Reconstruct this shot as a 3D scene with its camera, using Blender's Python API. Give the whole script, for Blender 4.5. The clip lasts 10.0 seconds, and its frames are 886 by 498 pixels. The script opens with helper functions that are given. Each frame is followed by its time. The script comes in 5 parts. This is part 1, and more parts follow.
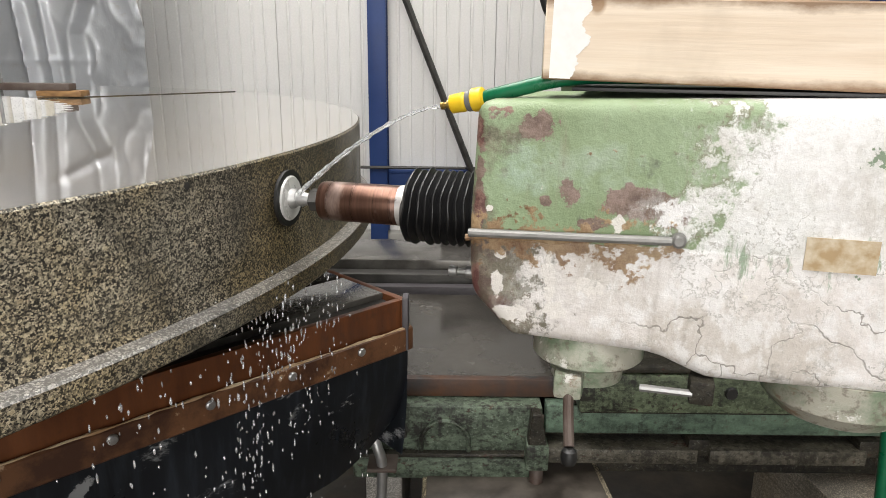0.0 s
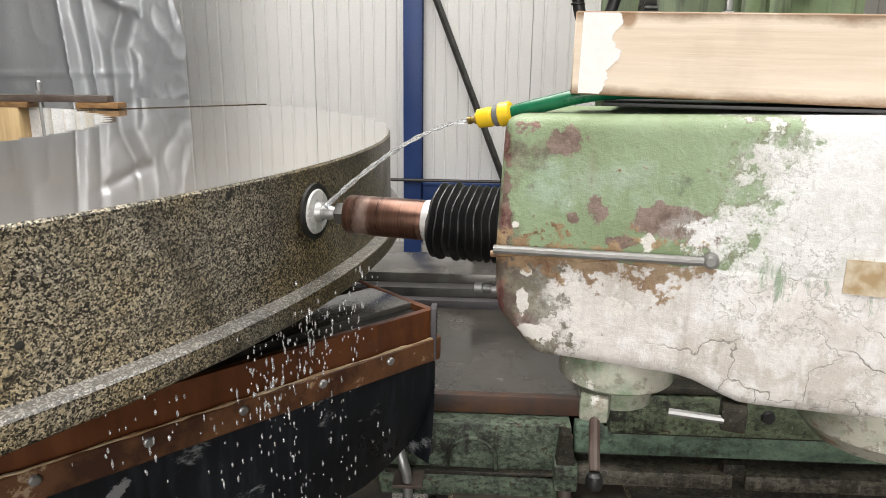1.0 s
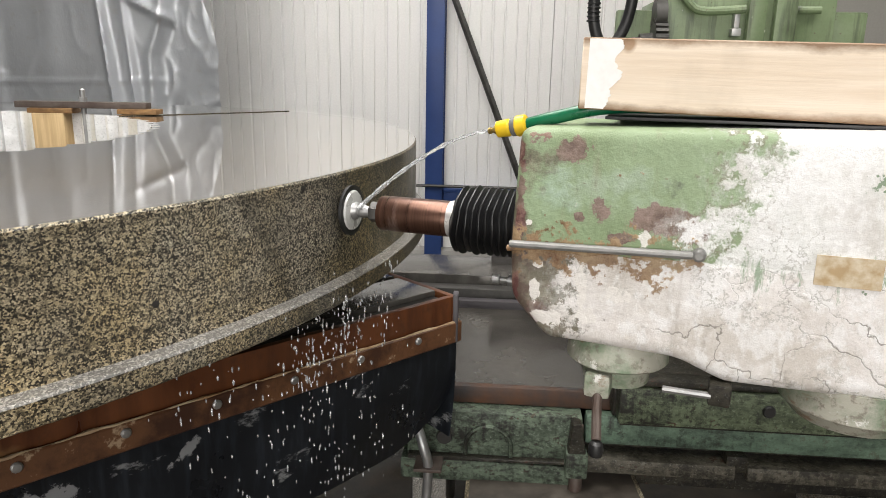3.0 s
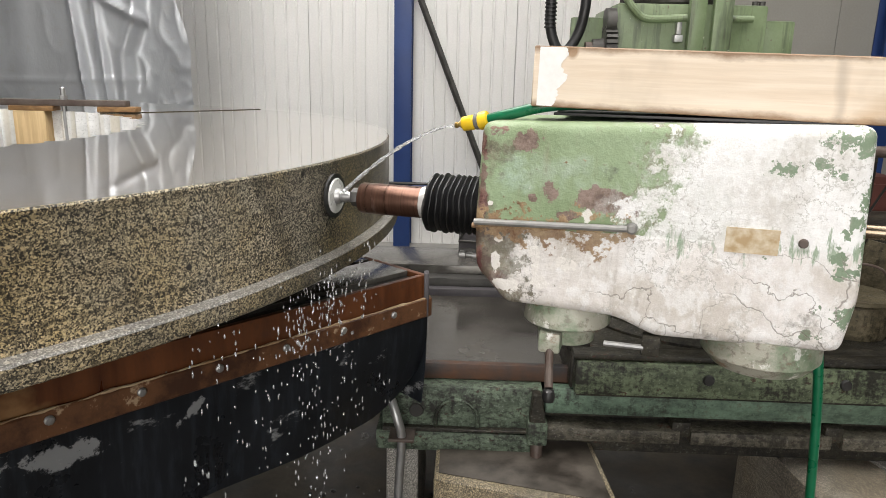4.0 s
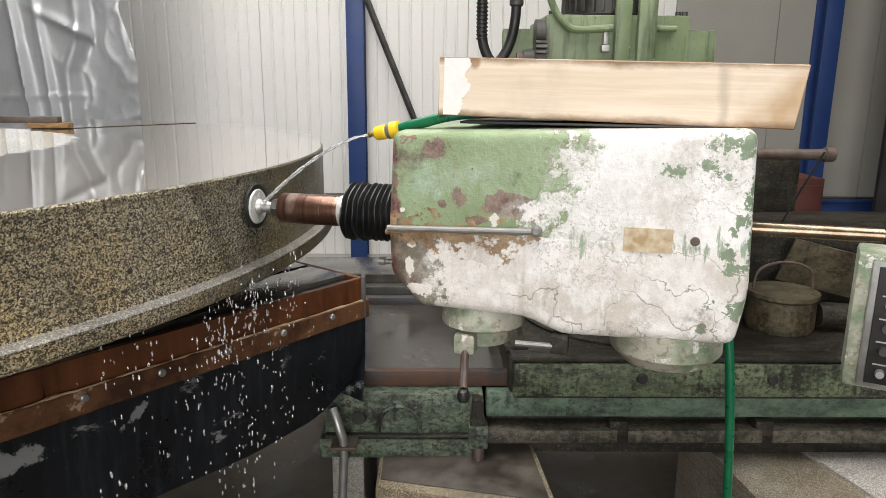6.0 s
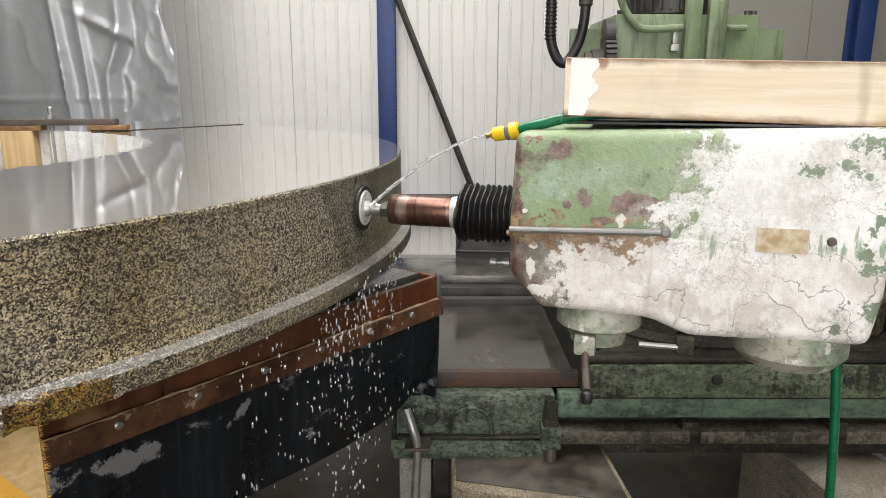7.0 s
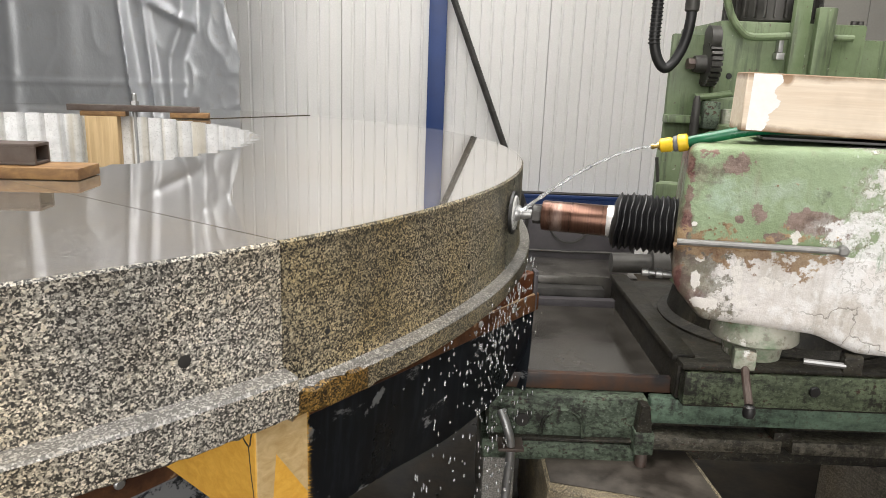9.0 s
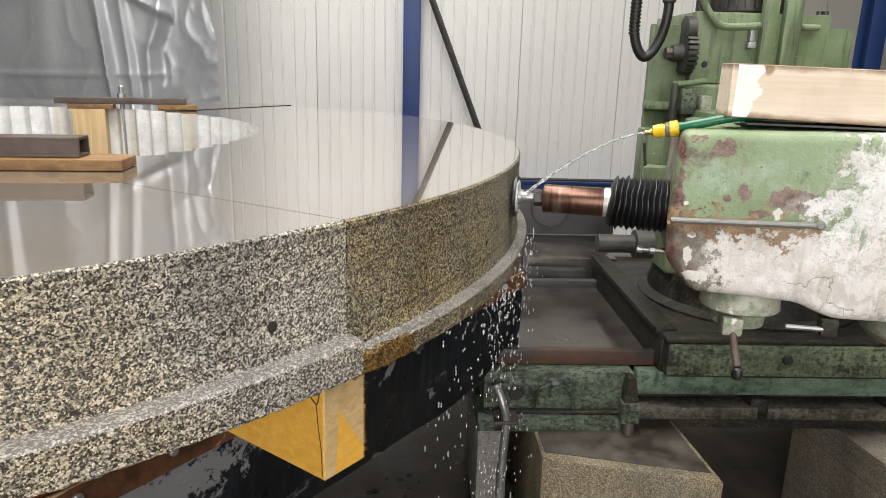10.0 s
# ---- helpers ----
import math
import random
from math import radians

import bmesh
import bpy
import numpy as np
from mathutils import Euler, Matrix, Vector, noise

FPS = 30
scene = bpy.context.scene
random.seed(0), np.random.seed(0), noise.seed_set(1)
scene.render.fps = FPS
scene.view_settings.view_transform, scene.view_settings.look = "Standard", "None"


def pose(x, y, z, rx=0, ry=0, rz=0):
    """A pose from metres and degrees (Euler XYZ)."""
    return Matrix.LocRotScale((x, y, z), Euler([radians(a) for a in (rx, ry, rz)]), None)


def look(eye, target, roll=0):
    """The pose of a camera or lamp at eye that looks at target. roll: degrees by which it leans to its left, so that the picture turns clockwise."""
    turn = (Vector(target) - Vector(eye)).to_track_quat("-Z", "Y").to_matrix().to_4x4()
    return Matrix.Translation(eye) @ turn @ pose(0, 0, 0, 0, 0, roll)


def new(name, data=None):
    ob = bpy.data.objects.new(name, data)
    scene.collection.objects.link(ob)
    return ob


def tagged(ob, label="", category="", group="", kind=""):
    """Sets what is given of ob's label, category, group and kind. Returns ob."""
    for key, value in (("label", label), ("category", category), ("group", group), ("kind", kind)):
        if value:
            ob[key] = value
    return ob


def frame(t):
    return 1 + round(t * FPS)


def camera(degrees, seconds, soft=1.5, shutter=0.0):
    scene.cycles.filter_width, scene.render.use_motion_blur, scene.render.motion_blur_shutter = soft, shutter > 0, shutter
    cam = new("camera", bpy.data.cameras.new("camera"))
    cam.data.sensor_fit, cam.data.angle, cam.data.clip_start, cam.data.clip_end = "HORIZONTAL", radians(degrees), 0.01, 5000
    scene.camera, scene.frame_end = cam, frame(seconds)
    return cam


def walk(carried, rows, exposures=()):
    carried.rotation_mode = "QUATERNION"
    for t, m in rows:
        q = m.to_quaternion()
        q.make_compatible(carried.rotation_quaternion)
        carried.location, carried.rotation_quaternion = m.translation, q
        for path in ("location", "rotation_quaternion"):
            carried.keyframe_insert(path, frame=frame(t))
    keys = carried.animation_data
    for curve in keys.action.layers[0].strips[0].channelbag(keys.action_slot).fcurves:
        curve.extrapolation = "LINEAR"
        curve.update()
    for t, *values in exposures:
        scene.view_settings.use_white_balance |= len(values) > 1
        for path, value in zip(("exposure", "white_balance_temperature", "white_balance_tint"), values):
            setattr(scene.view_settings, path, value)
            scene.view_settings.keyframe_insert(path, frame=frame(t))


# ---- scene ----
cam = camera(64.6, 10.0, soft=0.75)
# seconds, eye, target, roll
PATH = [
    (0, (-0.003, -0.01, 1.646), (-0.007, 1.917, 1.109), 0.6),
    (0.5, (0.013, 0.014, 1.641), (-0.069, 1.947, 1.133), 0.7),
    (1, (0.011, 0.007, 1.647), (-0.091, 1.94, 1.144), 0.7),
    (1.5, (0.014, -0.003, 1.649), (-0.106, 1.932, 1.158), 0.8),
    (2, (0.035, -0.01, 1.644), (-0.125, 1.923, 1.158), 0.9),
    (2.5, (0.048, -0.044, 1.653), (-0.132, 1.887, 1.163), 1.1),
    (2.7, (0.033, -0.077, 1.663), (-0.138, 1.855, 1.175), 1.0),
    (3.8, (0.002, -0.32, 1.664), (-0.096, 1.619, 1.181), 1.5),
    (4, (0.017, -0.344, 1.667), (-0.046, 1.595, 1.184), 1.3),
    (4.5, (0.074, -0.382, 1.667), (0.078, 1.562, 1.197), 0.6),
    (5, (0.131, -0.393, 1.675), (0.158, 1.551, 1.204), 0.6),
    (5.2, (0.156, -0.391, 1.678), (0.178, 1.552, 1.206), 0.7),
    (6.3, (0.084, -0.375, 1.663), (0.109, 1.574, 1.216), 0.4),
    (6.5, (0.038, -0.371, 1.662), (0.058, 1.577, 1.213), 0.3),
    (7, (-0.106, -0.376, 1.667), (-0.099, 1.573, 1.216), 0.2),
    (7.5, (-0.219, -0.399, 1.667), (-0.225, 1.549, 1.214), 0.6),
    (8, (-0.297, -0.406, 1.676), (-0.309, 1.542, 1.224), 2.0),
    (8.5, (-0.355, -0.387, 1.686), (-0.37, 1.56, 1.226), 2.3),
    (9, (-0.427, -0.377, 1.693), (-0.447, 1.565, 1.217), 2.1),
    (9.5, (-0.472, -0.401, 1.695), (-0.468, 1.533, 1.187), 1.4),
    (10, (-0.523, -0.483, 1.703), (-0.453, 1.45, 1.196), 1.6),
]
walk(cam, [(t, look(eye, target, roll)) for t, eye, target, roll in PATH])
scene.view_settings.exposure = 0.0

# ---- world, sun, lamps ----
world = bpy.data.worlds.new("sky")
scene.world = world
world.use_nodes = True
wn = world.node_tree.nodes
sky = wn.new("ShaderNodeTexSky")
sky.sky_type, sky.sun_disc, sky.sun_elevation, sky.sun_rotation = "NISHITA", False, radians(35), radians(200)
world.node_tree.links.new(sky.outputs[0], wn["Background"].inputs[0])
wn["Background"].inputs[1].default_value = 0.12


def area_lamp(name, eye, target, sx, sy, power, colour=(1, 1, 1)):
    """Daylight from the gate, and light added below the closed roof."""
    data = bpy.data.lights.new(name, "AREA")
    data.shape, data.size, data.size_y, data.energy, data.color = "RECTANGLE", sx, sy, power, colour
    ob = new(name, data)
    ob.matrix_world = look(eye, target)
    return ob


FLOOR = -0.18
area_lamp("gate_daylight", (-0.4, -5.4, 2.2), (-0.4, 3, 1.6), 4.6, 4.4, 300, (1.0, 0.96, 0.92))
# unseen strips under the ceiling, added to brighten wall, bed and slabs
area_lamp("roof_fill_a", (-1.0, 1.4, 5.3), (-1.0, 1.4, 0), 1.6, 6.4, 430, (1.0, 0.97, 0.93))
area_lamp("roof_fill_b", (2.5, 0.4, 5.3), (2.5, 0.4, 0), 1.6, 4.6, 190, (1.0, 0.97, 0.93))

# ---- materials ----
MATS = {}


class Net:
    """A small builder for node materials."""

    def __init__(self, name):
        self.mat = bpy.data.materials.new(name)
        self.mat.use_nodes = True
        self.n, self.l = self.mat.node_tree.nodes, self.mat.node_tree.links
        self.bsdf = self.n["Principled BSDF"]
        self.co = self.n.new("ShaderNodeTexCoord").outputs["Object"]

    def set(self, slot, value):
        s = self.bsdf.inputs[slot]
        if hasattr(value, "is_output"):
            self.l.new(value, s)
        else:
            s.default_value = value

    def mapped(self, scale, loc=(0, 0, 0)):
        m = self.n.new("ShaderNodeMapping")
        m.inputs["Scale"].default_value, m.inputs["Location"].default_value = scale, loc
        self.l.new(self.co, m.inputs["Vector"])
        return m.outputs[0]

    def noise(self, scale, detail=4, rough=0.55, co=None, dist=0.0):
        t = self.n.new("ShaderNodeTexNoise")
        t.inputs["Scale"].default_value, t.inputs["Detail"].default_value = scale, detail
        t.inputs["Roughness"].default_value, t.inputs["Distortion"].default_value = rough, dist
        self.l.new(co or self.co, t.inputs["Vector"])
        return t.outputs["Fac"]

    def cells(self, scale, out="Color", feature="F1", co=None):
        t = self.n.new("ShaderNodeTexVoronoi")
        t.feature = feature
        t.inputs["Scale"].default_value = scale
        self.l.new(co or self.co, t.inputs["Vector"])
        return t.outputs[out]

    def ramp(self, fac, stops, hard=False):
        r = self.n.new("ShaderNodeValToRGB")
        if hard:
            r.color_ramp.interpolation = "CONSTANT"
        els = r.color_ramp.elements
        while len(els) < len(stops):
            els.new(0.5)
        for el, (pos, col) in zip(els, stops):
            el.position = pos
            el.color = (*col, 1) if hasattr(col, "__len__") else (col, col, col, 1)
        self.l.new(fac, r.inputs[0])
        return r.outputs[0]

    def mix(self, fac, a, b, mode="MIX"):
        m = self.n.new("ShaderNodeMix")
        m.data_type, m.blend_type = "RGBA", mode
        for slot, v in ((m.inputs[0], fac), (m.inputs[6], a), (m.inputs[7], b)):
            if hasattr(v, "is_output"):
                self.l.new(v, slot)
            elif hasattr(v, "__len__"):
                slot.default_value = (*v, 1)
            else:
                slot.default_value = v
        return m.outputs[2]

    def math(self, op, a, b=0.0):
        m = self.n.new("ShaderNodeMath")
        m.operation = op
        for slot, v in ((m.inputs[0], a), (m.inputs[1], b)):
            if hasattr(v, "is_output"):
                self.l.new(v, slot)
            else:
                slot.default_value = v
        return m.outputs[0]

    def axis(self, k):
        s = self.n.new("ShaderNodeSeparateXYZ")
        self.l.new(self.co, s.inputs[0])
        return s.outputs[k]

    def random(self):
        return self.n.new("ShaderNodeObjectInfo").outputs["Random"]

    def bump(self, height, strength=0.3, distance=0.002):
        b = self.n.new("ShaderNodeBump")
        b.inputs["Strength"].default_value, b.inputs["Distance"].default_value = strength, distance
        self.l.new(height, b.inputs["Height"])
        self.l.new(b.outputs[0], self.bsdf.inputs["Normal"])


def simple(name, c1, c2, scale=8, rough=(0.4, 0.6), metal=0.0, bump=0.15, fine=90, coat=0.0, spec=0.5):
    """Two-tone weathered surface with a fine grain."""
    m = Net(name)
    big, small = m.noise(scale, 5), m.noise(fine, 3)
    col = m.mix(m.ramp(big, [(0.35, 0.0), (0.65, 1.0)]), c1, c2)
    col = m.mix(m.math("MULTIPLY", small, 0.35), col, tuple(v * 0.55 for v in c1))
    m.set("Base Color", col)
    m.set("Roughness", m.ramp(big, [(0.3, rough[0]), (0.7, rough[1])]))
    m.set("Metallic", metal)
    m.set("Coat Weight", coat)
    m.set("Specular IOR Level", spec)
    m.bump(small, bump)
    return m.mat


def granite(name, polished, tone=1.0, contrast=1.0, cast=(1.0, 0.96, 0.88), tan=(0.84, 0.68, 0.42), vein=None):
    """Speckled granite: black mica, grey quartz, pale and tan feldspar."""
    m = Net(name)
    bend = m.n.new("ShaderNodeTexNoise")
    bend.inputs["Scale"].default_value, bend.inputs["Detail"].default_value = 500, 2
    m.l.new(m.co, bend.inputs["Vector"])
    warp = m.n.new("ShaderNodeVectorMath")
    warp.operation = "MULTIPLY_ADD"
    m.l.new(bend.outputs["Color"], warp.inputs[0])
    warp.inputs[1].default_value = (0.0033, 0.0033, 0.0027)
    m.l.new(m.co, warp.inputs[2])
    warp = warp.outputs[0]
    c = contrast
    grain = m.cells(430, "Color", co=warp)
    col = m.ramp(grain, [(0.0, 0.20 - 0.19 * c), (0.33, 0.22 - 0.20 * c), (0.40, 0.25 - 0.15 * c), (0.52, 0.24), (0.60, 0.36), (0.72, 0.55), (0.95, 0.80)])
    fine = m.cells(900, "Color", co=m.mapped((1, 1, 1), (5, 2, 8)))
    col = m.mix(1.0, col, m.ramp(fine, [(0.15, 1.0 - 0.45 * c), (0.5, 0.95), (0.85, 1.12)]), "MULTIPLY")
    feld = m.cells(210, "Color", co=warp)
    col = m.mix(m.ramp(feld, [(0.86, 0.0), (0.90, 0.7)]), col, (0.66, 0.63, 0.58))
    mica = m.cells(230, "Color", co=m.mapped((1, 1, 1), (2, 7, 4)))
    col = m.mix(m.ramp(mica, [(0.10, 0.55 * c), (0.14, 0.0)]), col, (0.03, 0.028, 0.026))
    coarse = m.noise(262, 3, 0.6)
    stain = m.noise(2.6, 5, 0.6)
    tint = m.mix(m.ramp(stain, [(0.40, 0.0), (0.60, 1.0)]), (0.92, 0.90, 0.86), tan)
    col = m.mix(1.0, col, tint, "MULTIPLY")
    if polished:
        col = m.mix(1.0, m.mix(0.5, col, (0.24, 0.22, 0.20)), (0.85, 0.83, 0.80), "MULTIPLY")
        film = m.noise(3.5, 5, 0.6)
        m.set("Roughness", m.ramp(film, [(0.35, 0.02), (0.75, 0.09)]))
        m.set("Specular IOR Level", 0.9)
        m.set("Coat Weight", 1.0)
        m.set("Coat Roughness", 0.02)
        m.set("Coat IOR", 1.9)
    else:
        lines = m.noise(1.0, 3, 0.6, m.mapped((0.5, 0.5, 120)))
        col = m.mix(1.0, col, m.ramp(lines, [(0.34, 0.62), (0.44, 1.0)]), "MULTIPLY")
        wash = m.ramp(m.noise(2.0, 5, 0.65, m.mapped((1.4, 1.4, 0.7), (3, 1, 0))), [(0.46, 1.0), (0.66, 0.60)])
        col = m.mix(1.0, col, wash, "MULTIPLY")
        if vein is not None:
            ang = m.math("ARCTAN2", m.axis(1), m.axis(0))
            line = m.math("ADD", vein[0], m.math("MULTIPLY", m.math("SUBTRACT", m.axis(2), 1.26), vein[1]))
            off = m.math("ABSOLUTE", m.math("SUBTRACT", ang, line))
            off = m.math("ADD", off, m.math("MULTIPLY", m.math("SUBTRACT", m.noise(22, 5, 0.7), 0.5), 0.06))
            col = m.mix(1.0, col, m.ramp(off, [(0.002, 0.52), (0.016, 1.0)]), "MULTIPLY")
            damp = m.math("ADD", ang, m.math("MULTIPLY", m.math("SUBTRACT", m.noise(7, 5, 0.6), 0.5), 0.5))
            col = m.mix(1.0, col, m.ramp(m.math("ADD", damp, 0.5), [(0.02, 1.0), (0.30, 0.48), (0.9, 0.42)]), "MULTIPLY")
        col = m.mix(1.0, col, tuple(tone * v for v in cast), "MULTIPLY")
        m.set("Roughness", m.ramp(m.noise(6, 3), [(0.3, 0.30), (0.7, 0.6)]))
        m.bump(m.math("ADD", coarse, m.math("MULTIPLY", lines, 0.6)), 0.35, 0.0015)
    m.set("Base Color", col)
    return m.mat


def head_paint():
    """Old enamel: green over maroon primer, white filler laid over most of it, rust along the joint."""
    m = Net("head_paint")
    x, z = m.axis(0), m.axis(2)
    n1, n2, n3 = m.noise(10, 9, 0.72), m.noise(38, 7, 0.65), m.noise(4.5, 4)
    fine = m.noise(150, 4)
    wob = m.math("ADD", m.math("MULTIPLY", m.math("SUBTRACT", n1, 0.5), 3.2), m.math("MULTIPLY", m.math("SUBTRACT", n2, 0.5), 2.0))

    def over(value, edge, soft=0.03):
        return m.ramp(value, [(edge, 0.0), (min(edge + soft, 1.0), 1.0)])

    def blob(cx, cz, rx, rz):
        dx = m.math("DIVIDE", m.math("SUBTRACT", x, cx), rx)
        dz = m.math("DIVIDE", m.math("SUBTRACT", z, cz), rz)
        d = m.math("SQRT", m.math("ADD", m.math("MULTIPLY", dx, dx), m.math("MULTIPLY", dz, dz)))
        return m.math("ADD", m.math("SUBTRACT", 1.0, d), wob)

    def biggest(items):
        out = items[0]
        for it in items[1:]:
            out = m.math("MAXIMUM", out, it)
        return out

    lowhalf = over(m.math("SUBTRACT", 1.385, z), 0.0, 0.008)
    green = m.mix(over(n3, 0.42, 0.2), (0.205, 0.275, 0.145), (0.275, 0.36, 0.215))
    green = m.mix(m.math("MULTIPLY", over(blob(0.52, 1.49, 0.12, 0.045), 0.1, 0.9), 0.6), green, (0.42, 0.50, 0.42))
    green = m.mix(m.math("MULTIPLY", over(blob(0.43, 1.48, 0.04, 0.05), 0.1, 0.9), 0.6), green, (0.40, 0.52, 0.43))
    green = m.mix(over(m.noise(22, 6, 0.7, m.mapped((1, 1, 0.6), (4, 2, 6))), 0.60, 0.10), green, (0.14, 0.17, 0.11))
    lower = m.mix(over(n2, 0.45, 0.2), (0.15, 0.135, 0.10), (0.26, 0.245, 0.19))
    col = m.mix(lowhalf, green, lower)
    maroon = biggest([blob(0.462, 1.552, 0.034, 0.028), blob(0.508, 1.462, 0.026, 0.026), blob(0.605, 1.448, 0.062, 0.028), blob(0.655, 1.432, 0.03, 0.02),
                      blob(0.375, 1.47, 0.014, 0.12), blob(0.40, 1.565, 0.03, 0.02), blob(0.41, 1.27, 0.03, 0.025), blob(0.54, 1.41, 0.03, 0.012), blob(0.475, 1.44, 0.012, 0.01)])
    col = m.mix(m.math("MULTIPLY", over(maroon, 0.30, 0.12), 0.88), col, m.mix(over(n2, 0.4, 0.2), (0.115, 0.055, 0.052), (0.25, 0.16, 0.145)))
    # white filler, laid on from the right and below
    x0 = m.math("SUBTRACT", 0.680, m.math("MULTIPLY", lowhalf, 0.235))
    lin = m.math("MULTIPLY", m.math("SUBTRACT", x, x0), 1.5)
    lin = m.math("MINIMUM", m.math("MAXIMUM", lin, -0.24), 0.26)
    mask = m.math("ADD", m.math("ADD", m.math("MULTIPLY", n1, 0.8), m.math("MULTIPLY", n2, 0.2)), lin)
    smudge = m.noise(6, 7, 0.65, m.mapped((1, 1, 1), (2, 5, 9)))
    white = m.mix(over(smudge, 0.38, 0.18), (0.62, 0.60, 0.57), (0.82, 0.82, 0.82))
    white = m.mix(m.math("MULTIPLY", over(m.noise(3.2, 4, 0.6, m.mapped((1, 1, 1.4), (1, 7, 3))), 0.50, 0.16), 0.35), white, (0.42, 0.45, 0.38))
    white = m.mix(m.math("MULTIPLY", over(fine, 0.55, 0.2), 0.4), white, (0.45, 0.42, 0.36))
    white = m.mix(m.math("MULTIPLY", lowhalf, 0.75), white, m.mix(over(smudge, 0.40, 0.18), (0.58, 0.53, 0.48), (0.80, 0.76, 0.74)))
    rim = m.ramp(mask, [(0.485, 0.0), (0.515, 0.75), (0.53, 0.0)])
    smear = m.noise(48, 7, 0.7, m.mapped((1, 1, 0.6), (7, 3, 5)))
    col = m.mix(m.math("MULTIPLY", m.ramp(mask, [(0.40, 0.0), (0.54, 0.55)]), m.ramp(smear, [(0.46, 0.0), (0.60, 1.0)])), col, (0.66, 0.67, 0.64))
    col = m.mix(m.ramp(mask, [(0.515, 0.0), (0.55, 0.9), (0.62, 1.0)]), col, white)
    col = m.mix(m.math("MULTIPLY", rim, over(n2, 0.42, 0.15)), col, (0.15, 0.11, 0.075))
    drip = m.noise(1.0, 6, 0.65, m.mapped((38, 38, 4.5), (2, 1, 0)))
    col = m.mix(m.math("MULTIPLY", over(drip, 0.58, 0.14), 0.4), col, (0.26, 0.22, 0.17))
    bright = m.noise(21, 8, 0.72, m.mapped((1, 1, 0.7), (6, 6, 6)))
    col = m.mix(m.math("MULTIPLY", over(m.math("ADD", bright, m.math("MULTIPLY", lin, 0.45)), 0.585, 0.09), 0.6), col, (0.86, 0.86, 0.86))
    leftdirt = m.math("SUBTRACT", n1, m.math("MULTIPLY", m.math("SUBTRACT", x, 0.36), 2.2))
    col = m.mix(m.math("MULTIPLY", over(leftdirt, 0.36, 0.1), 0.7), col, m.mix(over(n2, 0.45, 0.15), (0.09, 0.05, 0.042), (0.24, 0.20, 0.15)))
    col = m.mix(m.math("MULTIPLY", over(m.math("ADD", m.math("MULTIPLY", n2, 0.5), m.math("MULTIPLY", n1, 0.5)), 0.62, 0.02), 0.9), col, (0.80, 0.77, 0.72))
    # daubs of filler and rust-red flaking at the spindle end
    daub = biggest([blob(0.405, 1.315, 0.012, 0.035), blob(0.425, 1.262, 0.035, 0.014), blob(0.485, 1.325, 0.014, 0.050), blob(0.495, 1.272, 0.028, 0.018),
                    blob(0.58, 1.412, 0.010, 0.014), blob(0.545, 1.318, 0.028, 0.018), blob(0.392, 1.425, 0.010, 0.008), blob(0.41, 1.352, 0.012, 0.008)])
    col = m.mix(m.math("MULTIPLY", over(daub, 0.25, 0.10), 0.9), col, (0.76, 0.73, 0.69))
    flake = biggest([blob(0.372, 1.54, 0.012, 0.045), blob(0.378, 1.43, 0.012, 0.03), blob(0.372, 1.30, 0.012, 0.05), blob(0.40, 1.57, 0.035, 0.010)])
    col = m.mix(m.math("MULTIPLY", over(flake, 0.25, 0.10), 0.85), col, m.mix(over(n2, 0.45, 0.1), (0.10, 0.036, 0.034), (0.22, 0.12, 0.10)))
    # green chips near the far end, fine cracks in the filler
    belt = m.math("SUBTRACT", 1.0, m.math("MULTIPLY", m.math("ABSOLUTE", m.math("SUBTRACT", z, 1.378)), 32.0))
    streak = m.noise(1.0, 6, 0.7, m.mapped((75, 75, 14), (3, 4, 1)))
    col = m.mix(m.math("MULTIPLY", over(m.math("ADD", streak, m.math("MULTIPLY", m.math("MAXIMUM", belt, -3.0), 0.08)), 0.60, 0.08), over(m.math("SUBTRACT", x, 0.66), 0.02, 0.02)), col, m.mix(n2, (0.22, 0.31, 0.21), (0.40, 0.46, 0.36)))
    jag = m.math("MULTIPLY", m.math("SUBTRACT", m.noise(70, 7, 0.72), 0.5), 6.0)
    chip = m.noise(27, 7, 0.66, m.mapped((1, 1, 0.8), (8, 8, 1)))
    edge = m.math("MULTIPLY", m.math("MAXIMUM", m.math("SUBTRACT", x, 0.90), 0.0), 0.9)
    col = m.mix(m.math("MAXIMUM", over(m.math("ADD", chip, edge), 0.70, 0.012), over(m.math("ADD", jag, biggest([blob(0.906, 1.520, 0.020, 0.014), blob(0.965, 1.532, 0.022, 0.012), blob(0.998, 1.513, 0.024, 0.012), blob(0.995, 1.572, 0.034, 0.016), blob(1.045, 1.485, 0.012, 0.04), blob(1.035, 1.265, 0.016, 0.022), blob(1.052, 1.39, 0.008, 0.06), blob(0.98, 1.225, 0.010, 0.008)])), 0.35, 0.06)), col, (0.20, 0.27, 0.18))
    warp = m.n.new("ShaderNodeVectorMath")
    warp.operation = "MULTIPLY_ADD"
    wn_ = m.n.new("ShaderNodeTexNoise")
    wn_.inputs["Scale"].default_value, wn_.inputs["Detail"].default_value = 13, 5
    m.l.new(m.co, wn_.inputs["Vector"])
    m.l.new(wn_.outputs["Color"], warp.inputs[0])
    warp.inputs[1].default_value = (0.13, 0.0, 0.13)
    m.l.new(m.mapped((1, 0.05, 1), (0.4, 0, 0.2)), warp.inputs[2])
    cells = m.cells(8.0, "Distance", "DISTANCE_TO_EDGE", warp.outputs[0])
